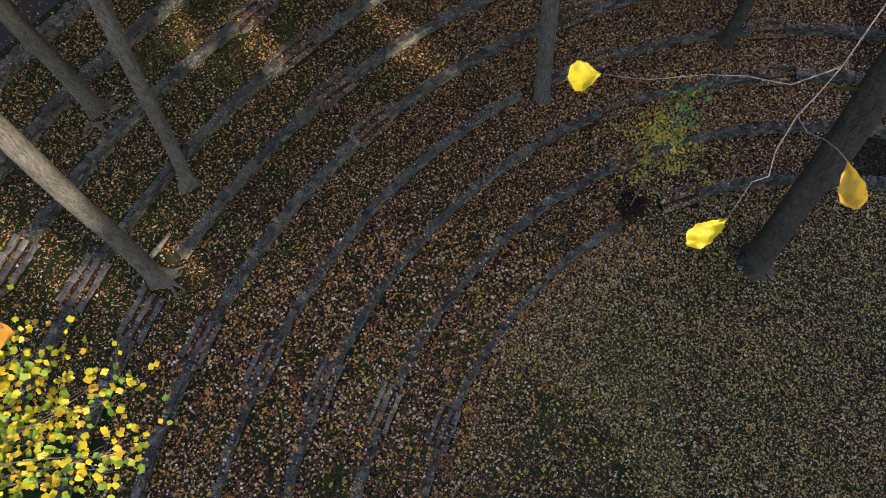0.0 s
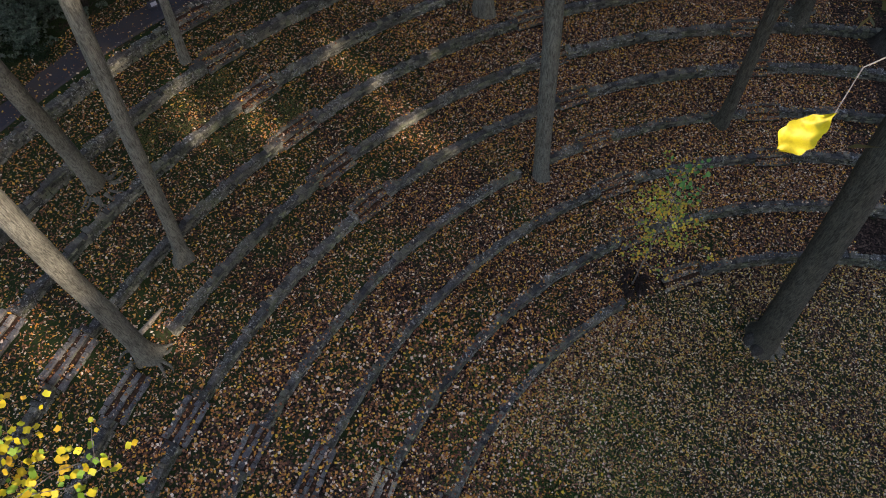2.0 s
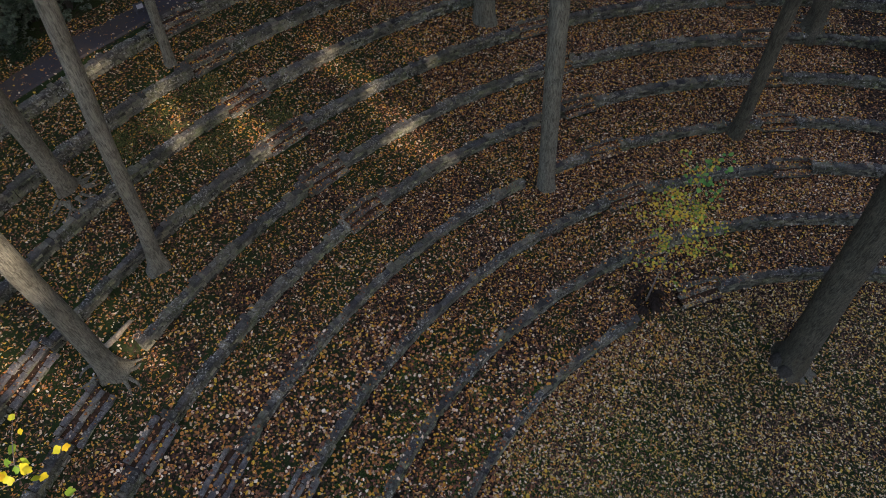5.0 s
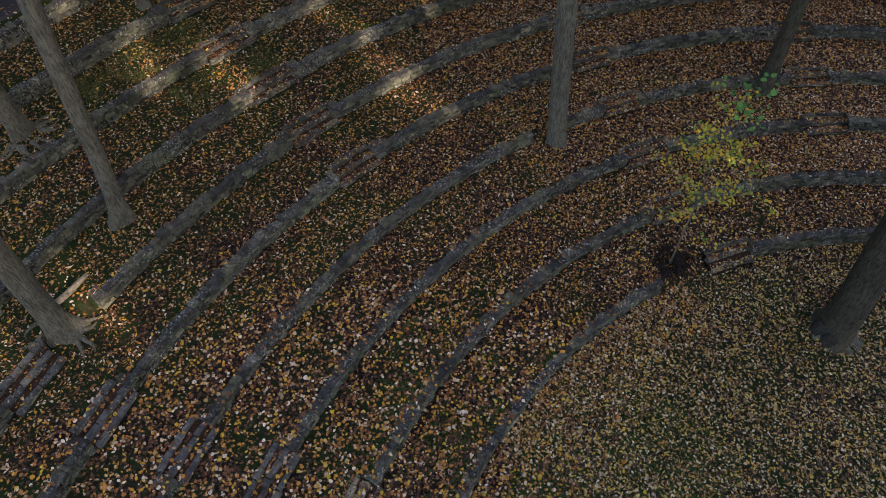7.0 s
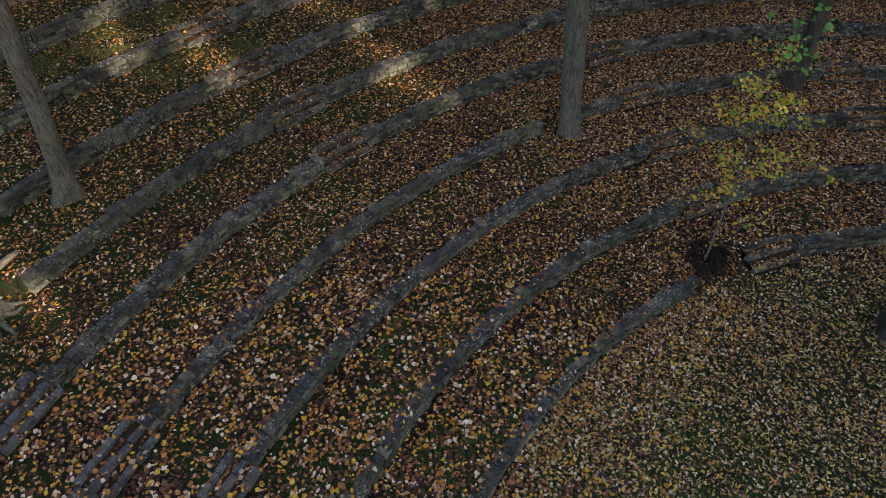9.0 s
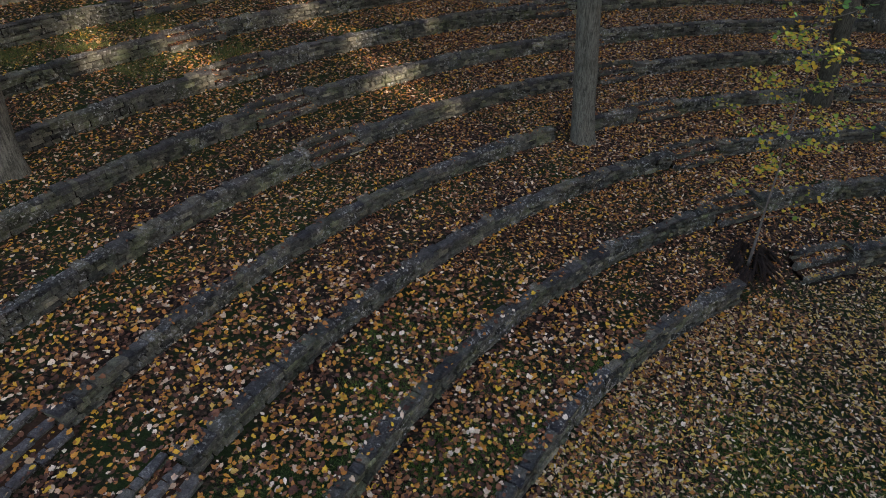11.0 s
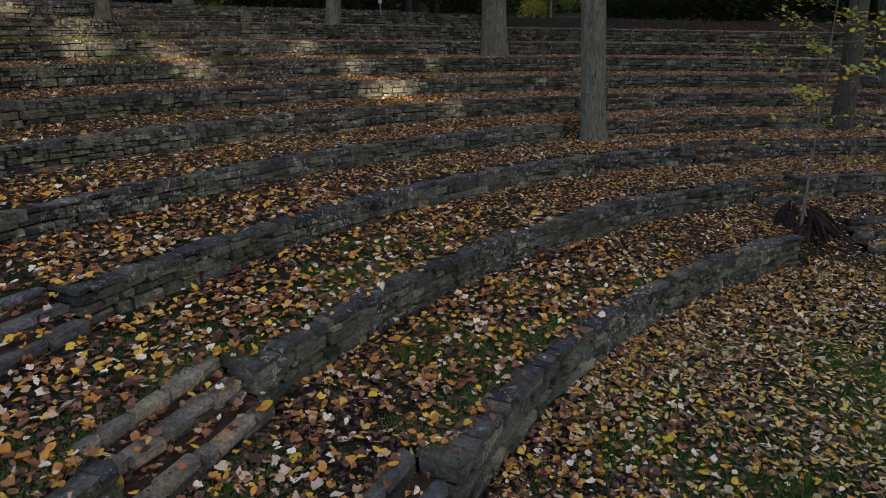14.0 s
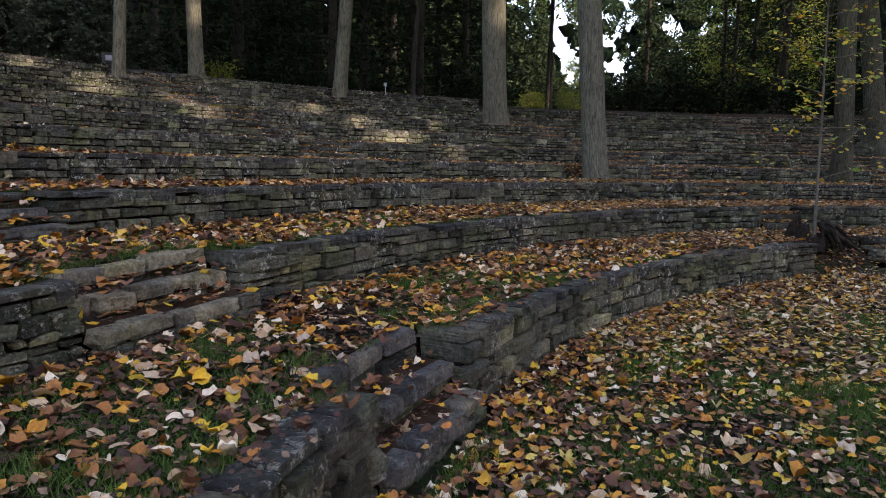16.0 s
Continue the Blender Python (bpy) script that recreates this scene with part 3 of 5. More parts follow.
def build_stairs(k, a0, a1):
    rg = random.Random(int(1000 * k + a0))
    r, base, top = RAD[k], (TOP[k - 1] if k else 0.0), TOP[k]
    mid = (a0 + a1) / 2
    root = thing("stone_steps", None, ("rough grey stone steps" if a0 > 150 else "dark stone steps") + " let into a leaf-strewn terrace wall", "steps", "steps through the terrace walls")
    root.matrix_basis = placed(mid, r, base)
    inv = root.matrix_basis.inverted()
    rise = (top - base) / 3
    fronts = [-0.14 + rg.uniform(-0.03, 0.03), 0.14 + rg.uniform(-0.03, 0.03), 0.40 + rg.uniform(-0.02, 0.02)]
    # trodden earth of the treads
    n, ev, ef = 6, [], []
    for i in range(n + 1):
        az = a0 + (a1 - a0) * i / n
        for rr, z in ((fronts[0] + 0.06, base - 0.1), (fronts[0] + 0.06, base + rise - 0.03), (fronts[1] + 0.06, base + rise - 0.01), (fronts[1] + 0.06, base + 2 * rise - 0.03),
                      (fronts[2] + 0.06, base + 2 * rise - 0.01), (fronts[2] + 0.06, top - 0.03), (fronts[2] + 0.3, top - 0.03)):
            ev.append(inv @ polar(r + rr, az, z))
    for i in range(n):
        for q in range(6):
            ef.append((7 * i + q, 7 * i + q + 1, 7 * i + q + 8, 7 * i + q + 7))
    child("tread", link_mesh("tread", [tuple(v) for v in ev], ef, EARTH), root, "earth treads under leaves")
    slabs = FAR_STEP if a0 < 150 else STEP if k == 1 else DARK_STEP
    for row in range(3):
        z = base + rise * (row + 1)
        rr = r + fronts[row]
        deg = math.degrees(1.0 / rr)
        length = (a1 - a0) / deg + (0.04 if row == 0 else -0.02)
        start = a0 - (0.02 if row == 0 else -0.01) * deg
        # a slab course on top, and a thinner course under it
        thick = rise * rg.uniform(0.58, 0.68)
        for pool, low, high, top_z, tall, back in ((slabs, 0.17, 0.5, z, thick, 0.0), (UNDER_STEP, 0.14, 0.45, z - thick - 0.004, rise - thick + 0.02, 0.025)):
            s = 0.0
            for w in split(length, low, high, rg):
                me, v, f, (pw, pd, ph) = rg.choice(pool[nearest(pool, w)])
                az = start + (s + w / 2) * deg
                m = placed(az, rr + back + rg.uniform(-0.025, 0.025), top_z - tall + rg.uniform(-0.016, 0.012), (w - rg.uniform(0.008, 0.028)) / pw, rg.uniform(0.55, 0.95), tall / ph, rg.uniform(-5, 5))
                child("step" if back == 0 else "riser_stone", me, root, matrix=inv @ m)
                s += w
    return root


for k in range(len(RAD)):
    build_wall(k)
    for a0, a1 in STAIRS[k]:
        build_stairs(k, a0, a1)

# ---- trees ----


def trunk_mesh(base, top, r0, r1, flare, seed, material, height=27.0, sides=26):
    """A trunk from base through top and on in that line, with a flared and buttressed foot."""
    rg = random.Random(seed)
    b, t = Vector(base), Vector(top)
    slope = (t - b) / (t.z - b.z)
    lobes = [(rg.uniform(0, 6.28), rg.uniform(0.5, 1.0)) for _ in range(7)]
    zs = [-0.35, -0.1, 0.0, 0.08, 0.18, 0.32, 0.5, 0.75, 1.1, 1.6] + [2.3 + 0.9 * i for i in range(int((height - 2.3) / 0.9) + 1)]
    verts, faces = [], []
    for z in zs:
        # the lean fades out above, so that the crown stands over the foot
        c = b + Vector((slope.x * z, slope.y * z, z)) + 0.06 * Vector((noise.noise((z * 0.25, seed, 0)), noise.noise((0, z * 0.25, seed)), 0)) * min(1, z / 3 if z > 0 else 0)
        r = r0 + (r1 - r0) * max(0, z) / height
        for k in range(sides):
            a = 2 * math.pi * k / sides
            root = sum(w * max(0.0, math.cos(a - d)) ** 9 for d, w in lobes)
            e = math.exp(-max(z, -0.1) * 2.6)
            rr = r * (1 + flare * e * (0.35 + 1.1 * root)) * (1 + 0.05 * noise.noise((math.cos(a) * 1.4, math.sin(a) * 1.4, z * 0.35 + seed)))
            verts.append((c.x + rr * math.cos(a), c.y + rr * math.sin(a), c.z))
    n = len(zs)
    for i in range(n - 1):
        for k in range(sides):
            p, q = i * sides + k, i * sides + (k + 1) % sides
            faces.append((p, q, q + sides, p + sides))
    return link_mesh("trunk", np.array(verts), np.array(faces, dtype=np.int32), material, True)


def limb_path(start, direction, length, rg, steps=6, droop=0.0):
    p, d, out = Vector(start), Vector(direction).normalized(), [Vector(start)]
    for i in range(steps):
        d = (d + Vector((rg.uniform(-1, 1), rg.uniform(-1, 1), rg.uniform(-0.6, 0.8) - droop)) * 0.22).normalized()
        p = p + d * (length / steps)
        out.append(p.copy())
    return out


# low, leafy crowns out of view, thickened to shade the upper terraces
SHADY = {"crown_from": 9.4, "leaves": 30000, "reach": (4.5, 9.0)}


def tall_tree(name, base, top, r0, r1, flare, seed, material, label, height=27.0, crown_from=18.5, leaves=9000, reach=(4, 6.2)):
    g = terrace(*to_polar(base[0], base[1]))
    b = (base[0], base[1], g)
    me = trunk_mesh(b, top, r0, r1, flare, seed, material, height)
    root = thing(name, None, label, "tree", "tall trees of the terraces")
    child("trunk", me, root)
    rg, ng = random.Random(seed), np.random.default_rng(seed)
    b, t = Vector(b), Vector(top)
    slope = (t - b) / (t.z - b.z)
    ends = []
    for i in range(12):
        z = crown_from + (height - crown_from) * i / 11.6
        s = b + slope * (z - 0)
        a = rg.uniform(0, 6.28)
        path = limb_path(s, (math.cos(a), math.sin(a), rg.uniform(0.3, 0.9)), rg.uniform(*reach), rg)
        rad = [0.13 * (1 - 0.85 * j / (len(path) - 1)) for j in range(len(path))]
        v, f = tube(path, rad, 6)
        child("limb", link_mesh("limb", v, f, material, True), root)
        ends += path[2:]
    pts = np.array([tuple(e) for e in ends])[ng.integers(0, len(ends), leaves)] + ng.normal(0, 1.3, (leaves, 3))
    v, f = scatter(pts, np.tile(np.array([0, 0, 1.0]), (leaves, 1)), ng.uniform(0.24, 0.42, leaves), "diamond", ng, 0.7)
    child("crown", link_mesh("crown", v, f, CROWN), root, "unseen yellow-brown autumn crown, leafed to shade the terraces", kind="stuff")
    return root


tall_tree("tree", (-8.92, 7.18), (-8.70, 7.15, 10.5), 0.275, 0.19, 0.35, 11, BARK, "tall straight tulip tree trunk with spreading roots beside the steps")
tall_tree("tree", (-8.39, 10.44), (-7.62, 10.73, 10.62), 0.205, 0.155, 0.6, 12, BARK, "slim leaning grey tree trunk on a terrace")
tall_tree("tree", (-11.52, 12.79), (-11.00, 11.90, 9.5), 0.26, 0.22, 0.35, 13, BARK, "grey tree trunk with gnarled surface roots")
# its unseen crown is made dense to shade the walls on the right
tall_tree("tree", (11.20, 8.73), (10.31, 9.30, 8.0), 0.45, 0.38, 0.4, 14, BARK_MID, "massive dark trunk leaning over the lawn", crown_from=17.0, leaves=26000, reach=(4.0, 6.5))
tall_tree("tree", (3.68, 14.80), (3.20, 14.80, 7.43), 0.285, 0.235, 0.2, 15, BARK, "straight furrowed trunk at the end of a terrace wall")
tall_tree("tree", (11.01, 17.29), (10.75, 17.51, 7.43), 0.24, 0.2, 0.35, 16, BARK_MID, "dark straight trunk standing in front of a terrace wall", **SHADY)
tall_tree("tree", (-9.42, 18.02), (-9.16, 18.00, 8.0), 0.165, 0.13, 0.25, 17, BARK, "slender pale trunk near the top wall", crown_from=9.6, leaves=16000, reach=(4.0, 8.0))
tall_tree("tree", (14.89, 22.13), (14.71, 22.75, 6.21), 0.33, 0.28, 0.45, 18, BARK_MID, "olive-grey trunk with flared roots on an upper terrace", **SHADY)
tall_tree("tree", (18.2, 20.8), (17.9, 20.9, 7.0), 0.38, 0.32, 0.5, 19, BARK_DARK, "broad dark trunk on an upper terrace", **SHADY)
tall_tree("tree", (1.66, 21.89), (1.43, 21.59, 8.07), 0.41, 0.36, 0.22, 20, BARK, "thick furrowed trunk rising above the upper walls", **SHADY)
tall_tree("tree", (-3.86, 22.60), (-3.62, 22.50, 7.2), 0.24, 0.19, 0.2, 21, BARK, "straight grey trunk on the top terrace", **SHADY)
tall_tree("tree", (-9.55, 24.10), (-9.57, 23.98, 9.0), 0.275, 0.235, 0.35, 22, BARK, "thick pale trunk beyond the path", crown_from=9.6, leaves=16000, reach=(4.0, 8.0))

# ---- roots that run out over the ground from the trees ----


def add_roots(tree, base, count, length, seed, radius=0.07, spread=(0, 360)):
    rg = random.Random(seed)
    for i in range(count):
        a = radians(rg.uniform(*spread))
        p = Vector((base[0], base[1], 0)) + 0.4 * Vector((math.cos(a), math.sin(a), 0))
        path, rad = [], []
        n = 8
        for j in range(n + 1):
            z = ground_at(p.x, p.y) + 0.10 * (1 - j / n) ** 2 - 0.02 - 0.05 * (j == n)
            path.append((p.x, p.y, z))
            rad.append(radius * (1 - 0.75 * j / n))
            a += rg.uniform(-0.45, 0.45)
            p = p + Vector((math.cos(a), math.sin(a), 0)) * (rg.uniform(0.6, 1.1) * length / n)
        v, f = tube(path, rad, 7, 0.25, rg)
        child("root", link_mesh("root", v, f, BARK, True), tree)


trees = [o for o in scene.objects if o.name.startswith("tree")]
add_roots(trees[0], (-8.92, 7.18), 7, 0.7, 5, 0.07)
add_roots(trees[2], (-11.4, 12.6), 13, 0.9, 6, 0.055, (-130, 70))
add_roots(trees[3], (11.20, 8.73), 9, 0.5, 8, 0.17, (150, 330))
add_roots(trees[7], (14.89, 22.13), 6, 0.9, 9, 0.08)

def add_burl(tree, x, y, seed):
    """A dark swollen buttress at the foot of a trunk."""
    rings, sides, verts = 7, 14, []
    for i in range(rings):
        t = i / (rings - 1)
        for k in range(sides):
            a = 2 * math.pi * k / sides
            w = 0.36 * (1 - t ** 1.6) ** 0.5 * (1 + 0.28 * noise.noise((2 * math.cos(a), 2 * math.sin(a), 2 * t + seed)))
            verts.append((x + w * 1.1 * math.cos(a), y + w * 0.8 * math.sin(a), -0.1 + 0.62 * t + 0.05 * noise.noise((3 * t, a, seed))))
    faces = [(i * sides + k, i * sides + (k + 1) % sides, (i + 1) * sides + (k + 1) % sides, (i + 1) * sides + k) for i in range(rings - 1) for k in range(sides)]
    child("buttress", link_mesh("buttress", verts, faces, BARK_DARK, True), tree, "dark swollen root buttress")


add_burl(trees[3], 10.78, 8.75, 3)
add_burl(trees[3], 10.98, 8.41, 5)

# ---- a pale log lodged behind the broken wall end ----
LOGWOOD = bark_material("weathered log", (0.16, 0.14, 0.10), (0.34, 0.31, 0.24), 0.2)
log = thing("log", None, "short pale weathered log lodged beside the broken wall end", "log")
lv, lf = tube([(-9.36, 7.62, 2.50), (-9.2, 7.87, 2.60), (-9.0, 8.14, 2.66), (-8.84, 8.4, 2.70), (-8.69, 8.62, 2.73)], [0.085, 0.095, 0.08, 0.07, 0.05], 10, 0.2, random.Random(4))
child("trunk", link_mesh("trunk", lv, lf, LOGWOOD, True), log)
lv, lf = tube([(-9.05, 8.08, 2.68), (-8.95, 8.0, 2.72), (-8.86, 7.96, 2.78)], [0.03, 0.024, 0.015], 7)
child("branch_stub", link_mesh("branch stub", lv, lf, LOGWOOD, True), log)

# ---- the decayed stump with a sapling growing out of it ----


def build_stump(x, y):
    rg = random.Random(3)
    root = thing("tree_stump", None, "rotten dark brown tree stump split into jagged shards", "stump")
    root.matrix_basis = Matrix.Translation((x, y, ground_at(x, y)))
    # a hollow half ring that still stands, its top torn into points
    for i in range(15):
        a = radians(70 + 13 * i + rg.uniform(-4, 4))
        d, h = rg.uniform(0.34, 0.44), 0.16 + 0.24 * math.sin(math.pi * i / 14) + rg.uniform(-0.08, 0.1)
        base = Vector((d * math.cos(a), d * math.sin(a), -0.1))
        v, f = tube([base * 1.25, base * 1.05 + Vector((0, 0, 0.18)), base * 0.95 + Vector((0, 0, h)), base * 0.9 + Vector((0, 0, h + 0.10))], [0.09, 0.07, 0.045, 0.008], 6, 0.8, rg)
        child("shard", link_mesh("shard", v, f, ROTTEN), root)
    # long thin splinters torn out and fallen outwards
    for i in range(30):
        a = radians(-110 + 5 * i + rg.uniform(-10, 10))
        d = Vector((math.cos(a), math.sin(a), 0))
        l, lift = rg.uniform(0.25, 0.62), rg.uniform(0.1, 0.42)
        o = Vector((0.1 + rg.uniform(-0.12, 0.12), rg.uniform(-0.18, 0.18), 0))
        v, f = tube([o + Vector((0, 0, lift)), o + d * l * 0.4 + Vector((0, 0, lift * rg.uniform(0.6, 0.9))), o + d * l + Vector((0, 0, -0.04))], [0.012, 0.036, 0.02], 5, 0.9, rg)
        child("splinter", link_mesh("splinter", v, f, ROTTEN), root)
    return root


build_stump(6.84, 10.74)


def build_sapling():
    rg, ng = random.Random(21), np.random.default_rng(21)
    x, y = 6.79, 10.70
    g = ground_at(x, y)
    stem = [(x, y, g - 0.1), (x + 0.02, y + 0.06, g + 0.6), (x + 0.05, y + 0.15, 1.6), (x + 0.09, y + 0.26, 2.6), (x + 0.1, y + 0.36, 3.6), (x + 0.12, y + 0.45, 4.7), (x + 0.1, y + 0.42, 5.8), (x + 0.06, y + 0.35, 6.9)]
    root = thing("sapling", None, "slender young tulip tree with sparse yellow and green leaves", "sapling")
    v, f = tube(stem, [0.038, 0.027, 0.023, 0.020, 0.017, 0.013, 0.009, 0.004], 9)
    child("trunk", link_mesh("trunk", v, f, TWIG_GREY, True), root)
    pts = []
    for i in range(34):
        z = 1.5 + 5.2 * ((i + 0.5) / 34) ** 0.9
        k = max(j for j in range(len(stem)) if stem[j][2] <= z)
        t = (z - stem[k][2]) / (stem[min(k + 1, 7)][2] - stem[k][2] + 1e-6)
        s = Vector(stem[k]).lerp(Vector(stem[min(k + 1, 7)]), t)
        a = i * 2.4 + rg.uniform(-0.4, 0.4)
        l = rg.uniform(0.75, 1.8) * (1.1 - 0.5 * abs(z - 3.8) / 3.0)
        path = limb_path(s, (math.cos(a), math.sin(a), rg.uniform(0.05, 0.5)), l, rg, 6, 0.12)
        bv, bf = tube(path, [0.011 - 0.0014 * j for j in range(7)], 5)
        child("branch", link_mesh("branch", bv, bf, TWIG_GREY, True), root)
        for p in path[2:]:
            for q in range((rg.choice((5, 7, 9)) if p.z > 2.7 else rg.choice((1, 2, 3))) if p.z < 5.9 else 0):
                pts.append(tuple(p + Vector((rg.gauss(0, 0.11), rg.gauss(0, 0.11), rg.gauss(-0.03, 0.06)))))
    pts = np.array(pts)
    n = len(pts)
    v, f = scatter(pts, np.tile(np.array([0, -0.25, 1.0]), (n, 1)), ng.uniform(0.055, 0.108, n), "maple", ng, 0.38, 0.3)
    child("foliage", link_mesh("foliage", v, f, SAPLING), root, "sparse yellow, green and orange leaves", kind="stuff")
    tip = np.array([(x + 0.1 + rg.gauss(0, 0.33), y + 0.2 + rg.gauss(0, 0.33), rg.uniform(5.8, 7.05)) for _ in range(48)])
    v, f = scatter(tip, np.tile(np.array([0, -0.25, 1.0]), (48, 1)), ng.uniform(0.09, 0.17, 48), "maple", ng, 0.38, 0.3)
    child("top_foliage", link_mesh("top foliage", v, f, FRESH), root, "fresh green leaves at the top", kind="stuff")


FRESH = leaf_material("fresh green leaves", [(0.0, (0.05, 0.20, 0.05)), (1.0, (0.12, 0.33, 0.07))], 0.5, 0.3, False)
TWIG_GREY = bark_material("smooth grey bark", (0.11, 0.10, 0.085), (0.22, 0.20, 0.17), 0.3)
build_sapling()

# ---- a young tulip tree whose sunlit top reaches over the steps ----


def build_yellow_tree():
    rg, ng = random.Random(31), np.random.default_rng(31)
    x, y = -9.9, 0.4
    g = ground_at(x, y)
    root = thing("tree", None, "young tulip tree with bright yellow and green leaves", "tree")
    trunk = [(x, y, g - 0.2), (x, y, g + 3), (x + 0.1, y, g + 6), (x + 0.2, y + 0.1, 12), (x + 0.25, y + 0.1, 16), (x + 0.5, y + 0.3, 20.6)]
    v, f = tube(trunk, [0.17, 0.14, 0.11, 0.08, 0.05, 0.02], 12)
    child("trunk", link_mesh("trunk", v, f, TWIG_GREY, True), root)
    pts = []
    for i in range(44):
        # limbs spread through a rounded crown on the side of the light
        d = Vector((rg.gauss(0, 1), rg.gauss(0, 1), rg.gauss(0, 1))).normalized() * rg.random() ** 0.33
        goal = Vector((-7.65 + 2.7 * d.x, 1.65 + 2.7 * d.y, 10.0 + 1.3 * d.z))
        start = Vector((x + 0.15, y + 0.05, goal.z - rg.uniform(0.4, 1.2)))
        path = [start.lerp(goal, j / 8) + Vector((rg.gauss(0, 0.06), rg.gauss(0, 0.06), 0.25 * math.sin(math.pi * j / 8))) for j in range(9)]
        bv, bf = tube(path, [0.028 - 0.003 * j for j in range(9)], 6)
        child("limb", link_mesh("limb", bv, bf, TWIG_GREY, True), root)
        for j, p in enumerate(path[4:]):
            for q in range(8):
                side = Vector((rg.gauss(0, 0.3), rg.gauss(0, 0.3), rg.gauss(0.05, 0.16)))
                pts.append(tuple(p + side))
                if q == 0:
                    tv, tf = tube([p, p + side * 0.5 + Vector((0, 0, 0.04)), p + side], [0.008, 0.006, 0.003], 4)
                    child("twig", link_mesh("twig", tv, tf, TWIG_GREY), root)
    pts = np.array(pts)
    n = len(pts)
    v, f = scatter(pts, np.tile(np.array([0.25, -0.2, 1.0]), (n, 1)), ng.uniform(0.095, 0.17, n), "tulip", ng, 0.4, 0.25)
    child("foliage", link_mesh("foliage", v, f, YELLOW), root, "bright yellow and green leaves", kind="stuff")
    # one long shoot near the top, with a single orange leaf
    path = [(x + 0.45, y + 0.2, 19.6), (-6.0, 0.55, 20.2), (-3.2, 0.62, 20.5), (-1.75, 0.45, 20.42), (-1.05, 0.42, 20.34), (-0.945, 0.40, 20.31)]
    bv, bf = tube(path, [0.02, 0.012, 0.007, 0.004, 0.002, 0.001], 5)
    child("limb", link_mesh("limb", bv, bf, TWIG_GREY, True), root)
    v, f = near_leaf(0.11, 5)
    child("leaf", link_mesh("leaf", v, f, ORANGE, True), root, "orange leaf", leaf_pose((-0.945, 0.40, 20.31), (-1.0, -0.1, -0.1), (0.2, -0.4, 0.9), 0.9))


def leaf_pose(place, along, normal, width=1.0):
    """A leaf at a place, its tip along one way and its face towards another."""
    y = Vector(along).normalized()
    x = y.cross(Vector(normal)).normalized()
    m = Matrix((x * width, y, x.cross(y).normalized())).transposed().to_4x4()
    m.translation = place
    return m


def near_leaf(size, seed, fold=0.25):
    """A large single tulip tree leaf: narrow at the stalk, lobed and notched at the end, cupped along its midrib."""
    rg = random.Random(seed)
    cols, rows = 13, 21
    at_t = [0.0, 0.05, 0.14, 0.28, 0.42, 0.55, 0.66, 0.76, 0.86, 0.93, 1.0]
    half_at = [0.015, 0.05, 0.13, 0.25, 0.35, 0.42, 0.43, 0.41, 0.36, 0.26, 0.08]
    verts, faces = [], []
    skew = rg.uniform(-0.04, 0.04)
    for i in range(rows):
        t = i / (rows - 1)
        half = float(np.interp(t, at_t, half_at))
        for j in range(cols):
            s = 2 * j / (cols - 1) - 1
            edge = 1 + (0.05 * math.sin(23 * t + 5 * (s > 0) + seed) + rg.uniform(-0.03, 0.03)) * abs(s) ** 3
            notch = 0.07 * max(0.0, 1 - 2.2 * abs(s + skew)) * t ** 6 + 0.05 * s * s * t ** 4
            wave = 0.035 * math.sin(9 * t + 3 * s + seed) * abs(s) + 0.02 * math.sin(17 * t - 4 * s)
            verts.append(((s * half * edge + skew * t) * size, (t - notch) * size, (fold * s * s * half + 0.16 * (t - 0.5) ** 2 + wave) * size))
    for i in range(rows - 1):
        for j in range(cols - 1):
            a = i * cols + j
            faces.append((a, a + 1, a + cols + 1, a + cols))
    return np.array(verts), np.array(faces, dtype=np.int32)


TURNING = leaf_material("yellow leaf turning brown", [(0.0, (0.58, 0.36, 0.03)), (1.0, (0.55, 0.36, 0.04))], 0.5, 0.3)
ORANGE = leaf_material("orange leaf", [(0.0, (0.62, 0.30, 0.02)), (1.0, (0.5, 0.24, 0.03))], 0.5, 0.3)
build_yellow_tree()

# ---- the high twig with its last leaves, a long limb of the leaning tree over the lawn ----


